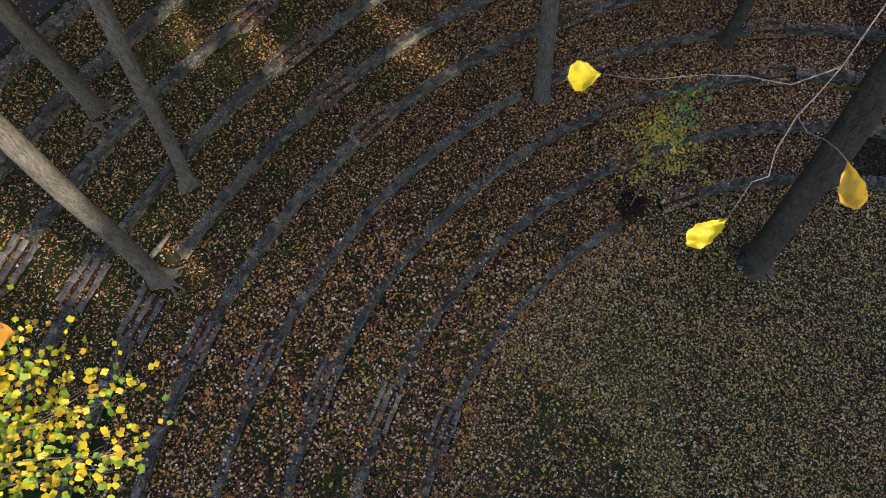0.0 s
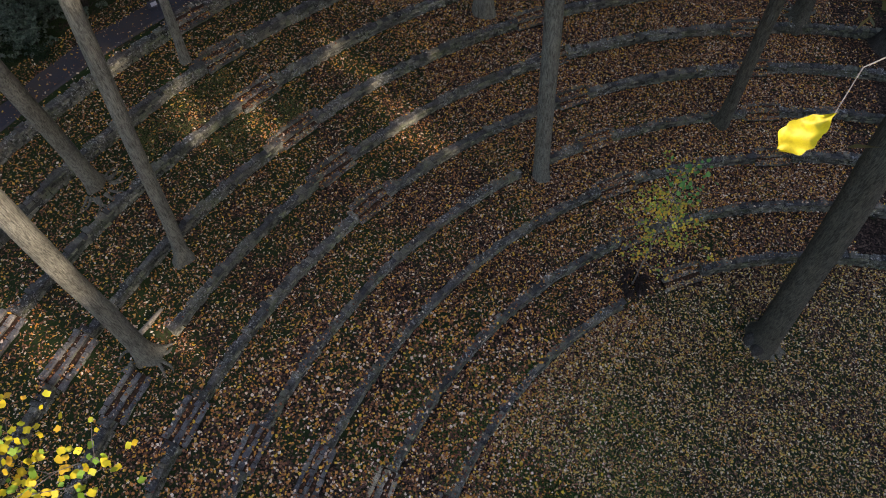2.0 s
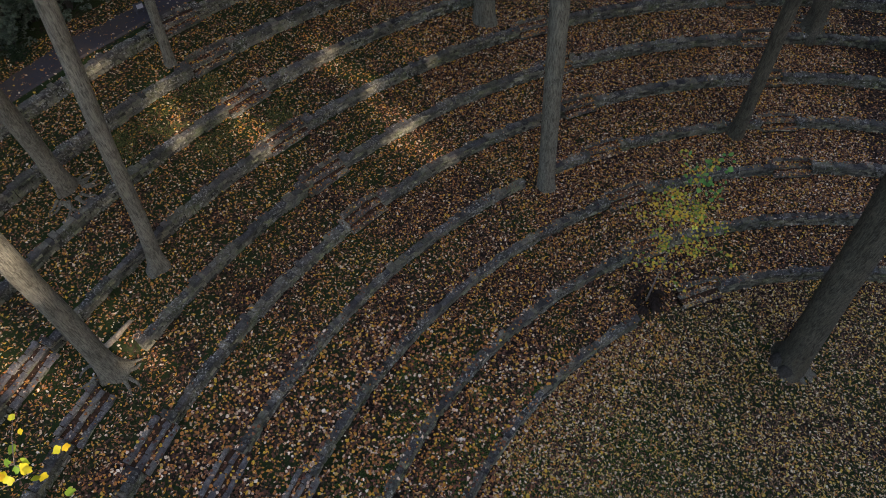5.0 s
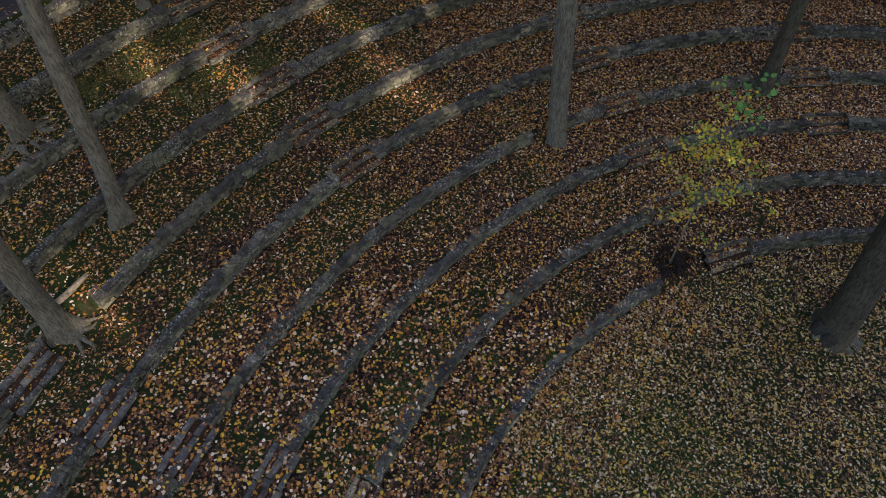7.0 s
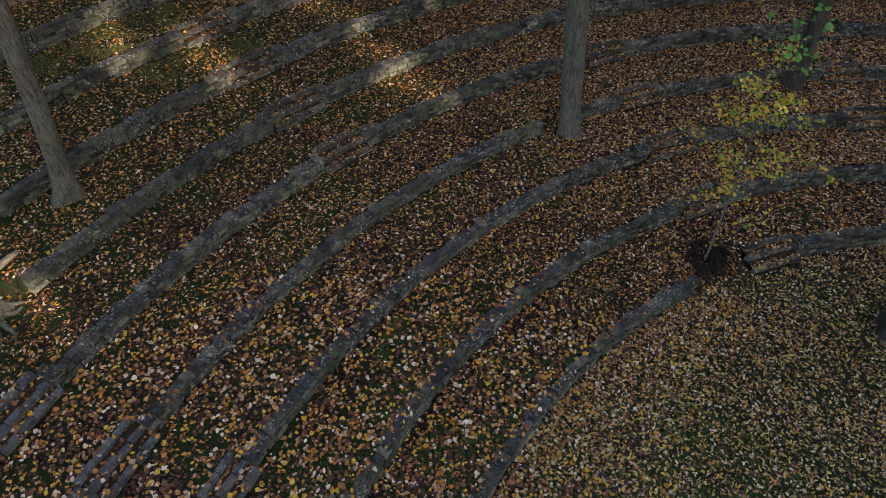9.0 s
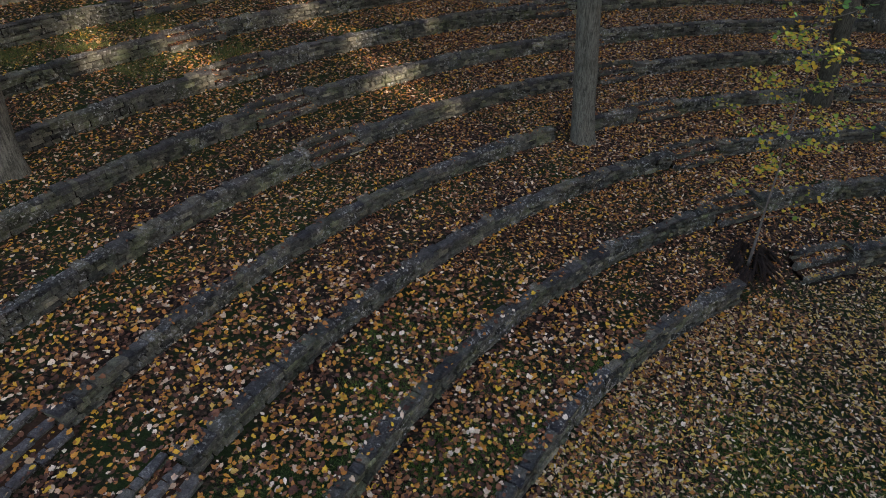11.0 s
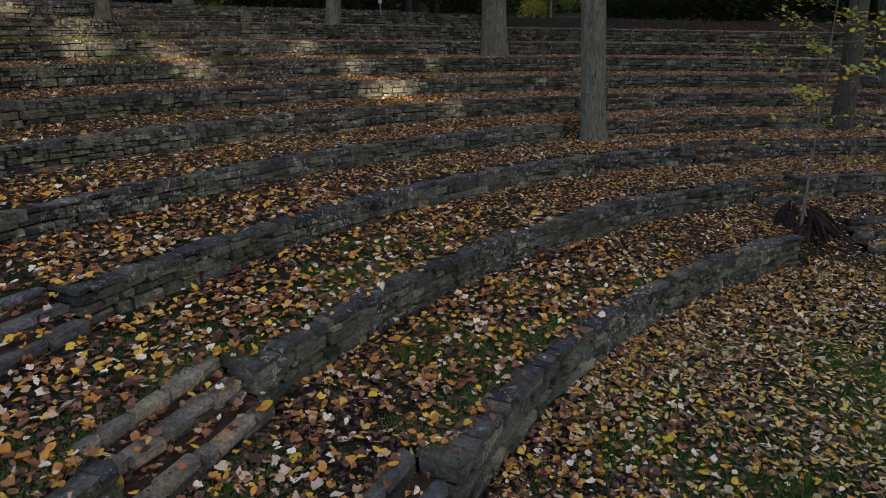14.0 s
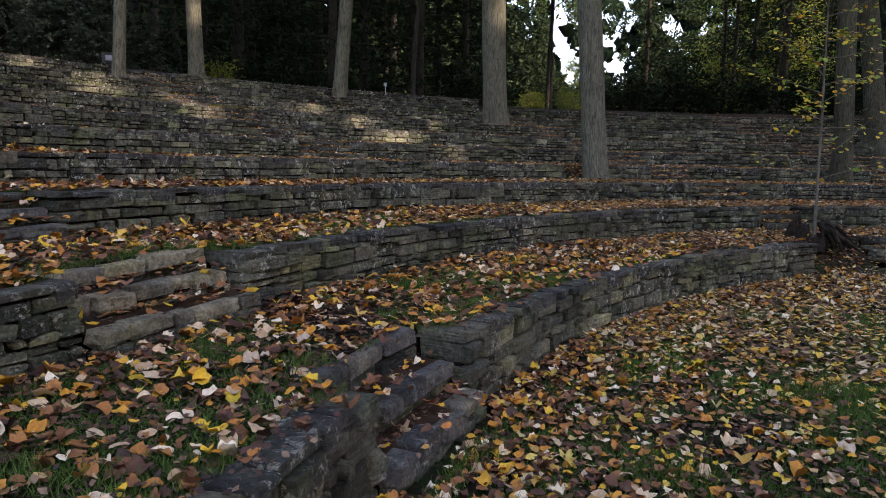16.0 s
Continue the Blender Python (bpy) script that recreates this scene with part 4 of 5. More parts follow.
def build_twig():
    tree = trees[3]
    knot = [(0.581, 0.58, 20.513), (0.637, 0.655, 20.53), (0.665, 0.659, 20.548), (0.682, 0.708, 20.561), (0.726, 0.776, 20.591), (0.781, 0.829, 20.596), (0.841, 0.893, 20.601), (1.5, 1.75, 20.9), (3.0, 3.2, 21.6), (6.0, 6.0, 22.6), (9.75, 9.6, 23.4)]
    v, f = tube(knot, [0.0008, 0.001, 0.0015, 0.0012, 0.0013, 0.0013, 0.0014, 0.003, 0.02, 0.05, 0.09], 7, 0.15, random.Random(2))
    limb = child("limb", link_mesh("limb", v, f, TWIG, True), tree, "long bare limb ending in a pale twig")
    spur = [(0.841, 0.893, 20.601), (0.761, 0.89, 20.543), (0.678, 0.929, 20.523), (0.602, 0.951, 20.5), (0.486, 0.967, 20.461), (0.436, 0.979, 20.452), (0.376, 0.995, 20.446)]
    v, f = tube(spur, [0.0016, 0.0013, 0.0011, 0.001, 0.001, 0.0009, 0.0008], 5)
    child("twig", link_mesh("twig", v, f, TWIG, True), limb)
    spur = [(0.726, 0.776, 20.591), (0.722, 0.718, 20.618), (0.724, 0.675, 20.66), (0.727, 0.64, 20.682), (0.732, 0.608, 20.693)]
    v, f = tube(spur, [0.0015, 0.0013, 0.0011, 0.001, 0.0009], 5)
    child("twig", link_mesh("twig", v, f, TWIG, True), limb)
    for place, along, normal, size, width, seed, mat, name in (
        ((0.376, 0.995, 20.446), (-1.0, -0.12, -0.05), (-0.1, -0.35, 0.95), 0.082, 1.05, 1, GOLD, "yellow leaf with brown spots"),
        ((0.581, 0.58, 20.513), (-0.83, -0.5, -0.21), (-0.15, -0.5, 0.9), 0.104, 0.54, 2, GOLD, "clear yellow leaf"),
        ((0.732, 0.608, 20.693), (0.16, -0.9, -0.38), (-0.55, -0.35, 0.7), 0.09, 0.58, 3, TURNING, "yellow leaf turning brown"),
    ):
        v, f = near_leaf(size, seed, (0.25, 0.12, 0.5)[seed - 1])
        child("leaf", link_mesh("leaf", v, f, mat, True), limb, name, leaf_pose(place, along, normal, width))


build_twig()

# ---- woods round the amphitheatre ----


def conifer(seed, height, width, material, leaf=0.34, count=4200, gap=0.12, shape="lance"):
    rg, ng = random.Random(seed), np.random.default_rng(seed)
    root = thing("tree", None, "dark evergreen tree with drooping boughs behind the terraces", "tree", "woods")
    v, f = tube([(0, 0, -0.4), (0.05, 0, height * 0.5), (0, 0, height)], [0.26, 0.17, 0.03], 10)
    child("trunk", link_mesh("trunk", v, f, BARK_DARK, True), root)
    n = 46
    boughs, pts = [], []
    for i in range(n):
        z = height * (gap + (1 - gap) * (i + 0.5) / n)
        a = i * 2.39996 + rg.uniform(-0.3, 0.3)
        l = width * (1 - ((z / height) - gap) / (1 - gap)) ** 0.7 * rg.uniform(0.65, 1.15) + 0.3
        path = limb_path((0, 0, z), (math.cos(a), math.sin(a), 0.1), l, rg, 5, 0.18)
        boughs.append(tube(path, [0.05 - 0.008 * j for j in range(6)], 4))
        per = count // n
        t = ng.uniform(0.12, 1.0, per) ** 0.8 * 5
        i0 = np.minimum(t.astype(int), 4)
        P = np.array([tuple(p) for p in path])
        q = P[i0] + (P[i0 + 1] - P[i0]) * (t - i0)[:, None]
        q += ng.normal(0, 1, (per, 3)) * np.array([0.34, 0.34, 0.13]) * (0.5 + 0.25 * l) ** 0.5
        pts.append(q)
    bv, bf = join(boughs)
    child("branchwork", link_mesh("branchwork", bv, bf, BARK_DARK), root, kind="stuff")
    pts = np.concatenate(pts)
    v, f = scatter(pts, np.tile(np.array([0, 0, 1.0]), (len(pts), 1)), ng.uniform(leaf * 0.6, leaf * 1.3, len(pts)), shape, ng, 0.5, 0.3)
    child("foliage", link_mesh("foliage", v, f, material), root, kind="stuff")
    return root


def broadleaf(seed, height, width, material, low, leaf=0.16, count=3200, trunk=0.12):
    rg, ng = random.Random(seed), np.random.default_rng(seed)
    root = thing("tree", None, "broadleaved woodland tree with thin green and yellow foliage", "tree", "woods")
    path = limb_path((0, 0, -0.4), (0, 0, 1), height, rg, 8)
    path = [Vector((p.x * 0.35, p.y * 0.35, p.z)) for p in path]
    v, f = tube(path, [trunk * (1 - 0.85 * j / 8) for j in range(9)], 9)
    child("trunk", link_mesh("trunk", v, f, BARK_DARK, True), root)
    ends, limbs = [], []
    for i in range(26):
        z = rg.uniform(low, 0.98) * path[-1].z
        k = min(7, int(z / path[-1].z * 8))
        a = i * 2.4
        b = limb_path(path[k] + Vector((0, 0, 0)), (math.cos(a), math.sin(a), 0.5), width * rg.uniform(0.5, 1.1), rg, 5)
        limbs.append(tube(b, [0.04 - 0.0065 * j for j in range(6)], 4))
        ends += b[1:]
    bv, bf = join(limbs)
    child("branchwork", link_mesh("branchwork", bv, bf, BARK_DARK), root, kind="stuff")
    P = np.array([tuple(e) for e in ends])
    pts = P[ng.integers(0, len(P), count)] + ng.normal(0, 0.42, (count, 3))
    v, f = scatter(pts, np.tile(np.array([0, 0, 1.0]), (count, 1)), ng.uniform(leaf * 0.7, leaf * 1.3, count), "oval", ng, 0.7)
    child("foliage", link_mesh("foliage", v, f, material), root, kind="stuff")
    return root


def shrub(seed, width, height, material, leaf=0.17, count=3000, label="dark glossy rhododendron shrub behind the path"):
    rg, ng = random.Random(seed), np.random.default_rng(seed)
    root = thing("shrub", None, label, "shrub", "shrubs behind the top wall")
    stems, pts = [], []
    for i in range(34):
        a, e = rg.uniform(0, 6.28), rg.uniform(0.25, 1.45)
        d = Vector((math.cos(a) * math.cos(e) * width, math.sin(a) * math.cos(e) * width, math.sin(e) * height)) * rg.uniform(0.6, 1.0)
        stems.append(tube([(0, 0, -0.2), d * 0.45 + Vector((0, 0, 0.15)), d], [0.03, 0.02, 0.006], 4))
        for w in range(9):
            c = d * rg.uniform(0.5, 1.05) + Vector((rg.gauss(0, 0.25), rg.gauss(0, 0.25), rg.gauss(0, 0.2)))
            k = count // (34 * 9)
            ang = ng.uniform(0, 6.28, k)
            o = np.stack([np.cos(ang), np.sin(ang), ng.normal(-0.1, 0.35, k)], 1)
            pts.append(np.array(tuple(c)) + o * leaf * 0.55)
    bv, bf = join(stems)
    child("stemwork", link_mesh("stemwork", bv, bf, BARK_DARK), root, kind="stuff")
    P = np.concatenate(pts)
    P[:, 2] = np.maximum(P[:, 2], 0.05)
    v, f = scatter(P, np.tile(np.array([0, 0, 1.0]), (len(P), 1)), ng.uniform(leaf * 0.7, leaf * 1.25, len(P)), "diamond", ng, 0.5, 0.3)
    child("foliage", link_mesh("foliage", v, f, material), root, kind="stuff")
    return root


def at(r, az, turn=0.0, s=1.0, sink=0.0):
    p = polar(r, az, terrace(r, az) - sink)
    return Matrix.Translation(p) @ Euler((0, 0, turn)).to_matrix().to_4x4() @ Matrix.Diagonal((s, s, s, 1))


def spread(proto, places):
    rg = random.Random(len(places))
    for i, (r, az, s) in enumerate(places):
        m = at(r, az, rg.uniform(0, 6.28), 1.0, 0.1)
        if i:
            ob = copy_thing(proto, m)
        else:
            ob = proto
            ob.matrix_basis = m
        ob.scale = (s, s, s)


rw = random.Random(77)
# the last four are out of view, added against the western sky
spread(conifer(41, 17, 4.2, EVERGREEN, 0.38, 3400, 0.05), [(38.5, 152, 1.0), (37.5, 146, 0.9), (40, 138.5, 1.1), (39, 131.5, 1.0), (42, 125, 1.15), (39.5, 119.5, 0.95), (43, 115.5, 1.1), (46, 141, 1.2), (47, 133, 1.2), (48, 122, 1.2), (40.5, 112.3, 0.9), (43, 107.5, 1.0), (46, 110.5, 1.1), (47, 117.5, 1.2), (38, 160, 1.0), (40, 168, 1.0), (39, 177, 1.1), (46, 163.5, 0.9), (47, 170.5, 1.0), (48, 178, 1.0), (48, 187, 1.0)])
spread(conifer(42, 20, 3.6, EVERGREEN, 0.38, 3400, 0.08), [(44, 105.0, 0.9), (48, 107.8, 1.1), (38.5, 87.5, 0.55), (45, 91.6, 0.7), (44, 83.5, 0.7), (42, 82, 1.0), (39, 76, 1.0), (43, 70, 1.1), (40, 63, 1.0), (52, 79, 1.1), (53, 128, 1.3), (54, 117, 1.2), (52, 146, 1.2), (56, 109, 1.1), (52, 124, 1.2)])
spread(broadleaf(43, 11, 2.4, UNDER, 0.25, 0.2, 3000), [(45, 86.0, 0.9), (43, 99.2, 0.35), (52, 80, 1.2), (50, 95.0, 0.5), (56, 76, 1.3)])
spread(broadleaf(44, 16, 3.0, UNDER, 0.6, 0.18, 2200, 0.14), [(33.6, 116.9, 0.9), (36.5, 103.9, 0.8), (37.8, 102.9, 0.75), (39, 88, 0.9), (40, 80, 1.0), (45, 143, 1.1), (44, 128, 1.1)])
spread(shrub(45, 2.0, 4.4, RHODO, 0.2, 3400), [(37.0, 150, 1.0), (37.2, 146.3, 0.95), (37.0, 142.6, 1.05), (37.4, 139, 1.0), (37.6, 135.6, 0.95), (36.6, 155, 0.9), (36.8, 160, 1.0), (37, 165, 1.0), (37.5, 171, 1.0), (40, 148.5, 1.2), (40, 144, 1.2), (40.5, 140.5, 1.25), (38.5, 132.3, 0.7), (35.6, 139.7, 0.55), (35.5, 137.2, 0.5), (35.2, 143.6, 0.5), (36.2, 145.6, 0.7), (36.0, 141.6, 0.5), (36.4, 135.0, 0.5)])
spread(shrub(46, 1.8, 2.3, EVERGREEN, 0.19, 2400, "dark low evergreen shrub at the edge of the woods"), [(38, 129, 0.8), (38.5, 125.5, 0.9), (39, 121.5, 0.8), (38, 116.5, 0.8), (37, 110.5, 0.9), (37.5, 107.0, 0.7), (36.8, 99.2, 0.85), (36.2, 96.4, 0.9), (36.5, 93.4, 1.05), (36.0, 90.6, 1.0), (36.4, 87.2, 1.0), (36, 83.5, 1.0), (37, 79.5, 1.1), (37, 75, 1.0), (41, 95.5, 0.9), (41, 91.5, 1.1), (34.5, 143.9, 0.3), (35.4, 145.2, 0.35), (35.7, 143.2, 0.35), (35.6, 147.4, 0.4)])
spread(shrub(47, 0.9, 1.5, UNDER, 0.12, 1500, "low yellow-green shrub in the sun"), [(36.3, 105.6, 0.7), (38.5, 103.7, 0.9), (36.9, 104.6, 0.6), (36.0, 129.2, 0.9), (40.5, 87.6, 1.4), (43.6, 85.0, 1.6), (44.5, 89.4, 1.7), (45.5, 88.0, 1.9), (44.2, 90.4, 1.2)])

# the woods beyond, all the way round; unseen ones stand where they tune the skylight
spread(conifer(48, 22, 5.0, EVERGREEN, 0.95, 1500, 0.03, "diamond"), [(rw.uniform(58, 74), az + rw.uniform(-1.5, 1.5), rw.uniform(0.85, 1.2)) for az in (60, 66, 71, 76, 101, 105, 109, 113, 118, 123, 128, 133, 138, 143, 149, 155, 162, 170, 178)]
       + [(rw.uniform(56, 70) if 180 < az < 255 else rw.uniform(36, 47), az + rw.uniform(-3, 3), rw.uniform(0.9, 1.2)) for az in (186, 195, 204, 213, 222, 231, 240, 249, 258, 267, 276, 285, 294, 303, 348, 357, 6, 15, 24, 33, 42, 51)])

# ---- unseen tall wood added to block the sun, cut open towards chosen spots ----
FLAT = Vector((SUN_DIR.x, SUN_DIR.y, 0)).normalized()
ACROSS = Vector((-FLAT.y, FLAT.x, 0))
SUNLIT = [
    (polar(24.3, 129.0, 2.45), 0.5), (polar(24.3, 127.6, 2.45), 0.5), (polar(24.3, 126.6, 2.4), 0.35), (polar(22.4, 126.7, 2.1), 0.28), (polar(26.2, 137.7, 2.95), 0.45), (polar(26.25, 122.8, 2.85), 0.5), (polar(28.35, 124.5, 3.3), 0.4), (polar(26.25, 128.2, 2.95), 0.35),
    (polar(27.5, 137.6, 3.1), 0.45), (polar(29.3, 140.8, 3.55), 0.6), (polar(28.35, 141.8, 3.35), 0.4), (polar(28.35, 137.2, 3.3), 0.45), (polar(28.35, 131.6, 3.4), 0.45), (polar(28.35, 128.6, 3.3), 0.5),
    (polar(30.4, 140.2, 3.85), 0.4), (polar(30.4, 138.5, 3.9), 0.35), (polar(30.4, 130.8, 3.9), 0.45), (polar(32.35, 141.5, 4.35), 0.5), (polar(18.45, 153.2, 1.2), 0.2), (polar(20.35, 148.4, 1.65), 0.28),
    (Vector((-8.8, 7.05, 6.8)), 0.35), (Vector((-8.75, 7.1, 8.5)), 1.4), (Vector((-8.65, 7.2, 10.5)), 1.4), (Vector((-8.6, 7.25, 12.5)), 1.0), (Vector((-8.55, 7.3, 15)), 1.2), (polar(26.3, 158.8, 3.0), 0.8), (polar(28.0, 159.5, 3.4), 0.8), (polar(24.3, 153.4, 2.5), 0.8), (polar(24.9, 154.6, 2.7), 0.5),
    (Vector((-7.2, 2.2, 10)), 2.6), (Vector((-9.0, 1.5, 9.5)), 2.4), (Vector((0.55, 0.8, 20.5)), 0.55), (Vector((-9.55, 24, 7.0)), 0.5), (Vector((1.5, 21.6, 6.6)), 0.4), (polar(37, 105, 5.2), 1.8), (polar(45, 86.5, 9), 2.8), (polar(44.8, 89.0, 7), 2.2), (polar(47, 84, 9), 2.5),
]
# spots given weak sun by thinning the leaves of this added screen
THIN = [(polar(14.5, 154.8, 0.4), 0.6), (polar(15.0, 158.5, 0.4), 0.7), (polar(16.7, 158.4, 0.8), 0.6), (polar(16.5, 153.0, 0.7), 0.6), (polar(18.45, 147.5, 1.25), 0.7), (polar(20.37, 142, 1.65), 0.6), (polar(22.9, 122.5, 2.3), 0.6)]


def build_sun_screen():
    ng = np.random.default_rng(51)
    n = 76000
    u, w = ng.uniform(-48, 62, n), ng.normal(0, 2.4, n)
    crest = 37.0 + 2.5 * np.sin(u * 0.35) + 1.5 * np.sin(u * 0.83 + 1)
    z = 2.0 + (crest - 2.0) * ng.uniform(0, 1, n) ** 0.85
    o = np.array((-3.0, 12.0, 0)) + 60 * np.array(FLAT)
    P = o + u[:, None] * np.array(ACROSS) + w[:, None] * np.array(FLAT)
    P[:, 2] = z
    keep = np.ones(n, bool)
    s = np.array(SUN_DIR)
    for p, rad in SUNLIT:
        d = P - np.array(p)
        off = d - (d @ s)[:, None] * s
        keep &= (np.linalg.norm(off, axis=1) > rad + 0.25) | (ng.random(n) < 0.05)
    for p, rad in THIN:
        d = P - np.array(p)
        off = d - (d @ s)[:, None] * s
        keep &= (np.linalg.norm(off, axis=1) > rad * ng.uniform(0.5, 1.3, n)) | (ng.random(n) < 0.3)
    P = P[keep]
    v, f = scatter(P, np.tile(s, (len(P), 1)), ng.uniform(1.0, 1.7, len(P)), "diamond", ng, 0.8)
    return thing("far_woods", link_mesh("far woods", v, f, EVERGREEN), "unseen tall woods added to block the sun, with gaps cut for sun patches", "woods", kind="stuff")


build_sun_screen()


def sky_gap(az, z):
    """How open the far woods are, 0 to 1, along a bearing at a height."""
    if 91.6 + 0.04 * max(0.0, z - 12) < az < 93.0 + 0.16 * max(0.0, z - 10) and z > 9.8:
        return 0.85
    if 86.6 < az < 91.6 and z > 10.5:
        return 0.62
    if 77.5 < az < 84.6 and z > 14.5:
        return 0.52
    if 84.6 < az < 86.6 and z > 16:
        return 0.35
    if 94.5 < az < 98 and z > 16.5:
        return 0.5
    if 113.5 < az < 119 and z > 15.5:
        return 0.46
    if 66 < az < 77 and z > 10:
        return 0.15
    return 0.0


def build_backdrop_wood(seed, n, a0, a1, low, high, size, shape="diamond", near=65, far=71, power=1.2):
    """Dense woods behind all the rest, open where the sky shows through between the boughs."""
    ng = np.random.default_rng(seed)
    az = ng.uniform(a0, a1, n)
    r = ng.uniform(near, far, n)
    z = low + high * ng.uniform(0, 1, n) ** power
    a = np.radians(az)
    P = np.column_stack([CX + r * np.cos(a), CY + r * np.sin(a), z])
    keep = np.ones(n, bool)
    for i in range(n):
        gap = sky_gap(az[i] + 0.17 * (r[i] - 68), z[i])
        if gap:
            # boughs hang in tiers: long flat clumps with finer tufts on them
            u = (az[i] + 0.17 * (r[i] - 68)) * 1.2
            tuft = 0.5 + 0.75 * noise.noise((u * 0.42, z[i] * 0.7, 3.0)) + 0.4 * noise.noise((u * 1.3, z[i] * 1.9, 8.0)) + 0.25 * noise.noise((u * 3.5, z[i] * 4.0, 5.0))
            keep[i] = tuft > gap + 0.02
    P, a = P[keep], a[keep]
    towards = np.column_stack([-np.cos(a), -np.sin(a), 0.3 * np.ones(len(a))])
    v, f = scatter(P, towards, ng.uniform(size * 0.6, size * 1.3, len(P)), shape, ng, 0.8)
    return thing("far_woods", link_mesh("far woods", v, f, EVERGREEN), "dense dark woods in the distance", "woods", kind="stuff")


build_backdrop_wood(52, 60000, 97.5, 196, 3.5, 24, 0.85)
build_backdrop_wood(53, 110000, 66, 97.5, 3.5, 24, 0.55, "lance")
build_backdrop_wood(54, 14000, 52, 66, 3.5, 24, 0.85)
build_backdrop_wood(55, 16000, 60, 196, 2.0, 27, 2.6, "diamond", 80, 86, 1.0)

# ---- fallen leaves and grass ----
RADN, TOPN = np.array(RAD), np.array(TOP)


def surface(r, az):
    """Height of what a leaf would lie on, and the kind of place: 0 open ground, 1 coping, 2 step."""
    idx = np.searchsorted(RADN + WALL_DEPTH, r)
    z = np.where(idx > 0, TOPN[np.maximum(idx - 1, 0)], 0.0)
    kind = np.zeros(len(r), int)
    for k in range(len(RAD)):
        on = (r > RAD[k] - 0.3) & (r < RAD[k] + 0.8)
        if not on.any():
            continue
        stairs = np.zeros(len(r), bool)
        for a0, a1 in STAIRS[k]:
            stairs |= (az > a0) & (az < a1)
        gaps = az < LOW_END[k]
        for a0, a1 in GAPS[k]:
            gaps |= (az > a0) & (az < a1)
        base = TOP[k - 1] if k else 0.0
        rise = (TOP[k] - base) / 3
        cap = on & ~stairs & ~gaps & (r > RAD[k] - 0.01) & (r < RAD[k] + WALL_DEPTH)
        z[cap], kind[cap] = TOP[k] + 0.018, 1
        st = on & stairs & (r > RAD[k] - 0.2) & (r < RAD[k] + STAIR_DEPTH)
        for i in np.nonzero((np.abs(r - RAD[k]) < 0.8) & gaps & (az > LOW_END[k]))[0]:
            z[i] = terrace(r[i], az[i])
        z[st] = base + rise * np.where(r[st] < RAD[k] + 0.10, 1, np.where(r[st] < RAD[k] + 0.40, 2, 3)) + 0.012
        kind[st] = 2
    return z, kind


def patchy(P, scale, seed):
    return np.array([noise.noise((x * scale, y * scale, seed)) for x, y in P])


def strew(n, r0, r1, a0, a1, ng):
    r = np.sqrt(ng.uniform(r0 * r0, r1 * r1, n))
    az = ng.uniform(a0, a1, n)
    return r, az


def leaf_field(name, label, n, r0, r1, a0, a1, seed, material, sizes, kind_near, near_only=None, keep_cap=0.4, thin=0.0, fine=False):
    ng = np.random.default_rng(seed)
    r, az = strew(n, r0, r1, a0, a1, ng)
    a = np.radians(az)
    P = np.stack([CX + r * np.cos(a), CY + r * np.sin(a)], 1)
    if near_only:
        d = np.hypot(P[:, 0] - 0.3, P[:, 1] + 1.0)
        ok = (d >= near_only[0]) & (d < near_only[1])
        r, az, P = r[ok], az[ok], P[ok]
    z, kind = surface(r, az)
    edge = np.min(np.where(r[:, None] > RADN[None] - 0.02, r[:, None] - RADN[None], 9.0), axis=1)
    ok = (kind != 1) | (ng.random(len(r)) < keep_cap * np.clip(0.3 + 7.5 * edge, 0.3, 2.4) * np.where(r > 22.0, 0.15, 1.0))
    ok &= ~((az > 127) & (r > 22.6)) | (ng.random(len(r)) < 0.8)
    # the slabs of the steps are mostly bare, their treads are not
    inside = np.min(np.where(r[:, None] > RADN[None] - 0.25, r[:, None] - RADN[None], 9.0), axis=1)
    slab = (kind == 2) & (az > 150) & ((inside < 0.02) | ((inside > 0.1) & (inside < 0.29)) | (inside > 0.37))
    ok &= ~slab | (ng.random(len(r)) < 0.22)
    # leaves gather at the foot of the walls and thin out over the turf
    dens = 0.5 + 0.9 * patchy(P, 0.45, seed) + 0.5 * patchy(P, 1.7, seed + 3)
    foot = np.min(np.abs(RADN[None] - 0.12 - r[:, None]), axis=1) < 0.16
    ok &= (ng.random(len(r)) < np.clip(1 - thin + thin * 2 * dens, 0.05, 1)) | foot
    ok &= ((az > 118) | (r < 32.6)) & ((r < 32.6) | (r > 33.9) | (ng.random(len(r)) < 0.2))
    r, az, P, z = r[ok], az[ok], P[ok], z[ok]
    z = z + 0.05 * ((r > 32.6) & (r < 33.95)) + 0.02 * patchy(P, 0.35, 1.7) + np.where(r > 19.0, ng.uniform(-0.004, 0.018, len(r)), ng.uniform(0.012, 0.05, len(r)))
    Q = np.column_stack([P, z])
    m = len(Q)
    sz = np.clip(sizes[0] + (sizes[1] - sizes[0]) * ng.beta(1.6, 2.4, m), 0.03, 0.2)
    sort = ng.integers(0, len(kind_near), m)
    lay = scatter_fine if fine else scatter
    v, f = join([lay(Q[sort == i], np.tile(np.array([0, 0, 1.0]), ((sort == i).sum(), 1)), sz[sort == i], kn, ng, 0.26, 0.5) for i, kn in enumerate(kind_near)])
    return thing(name, link_mesh(name, v, f, material, fine), label, "leaves", kind="stuff")


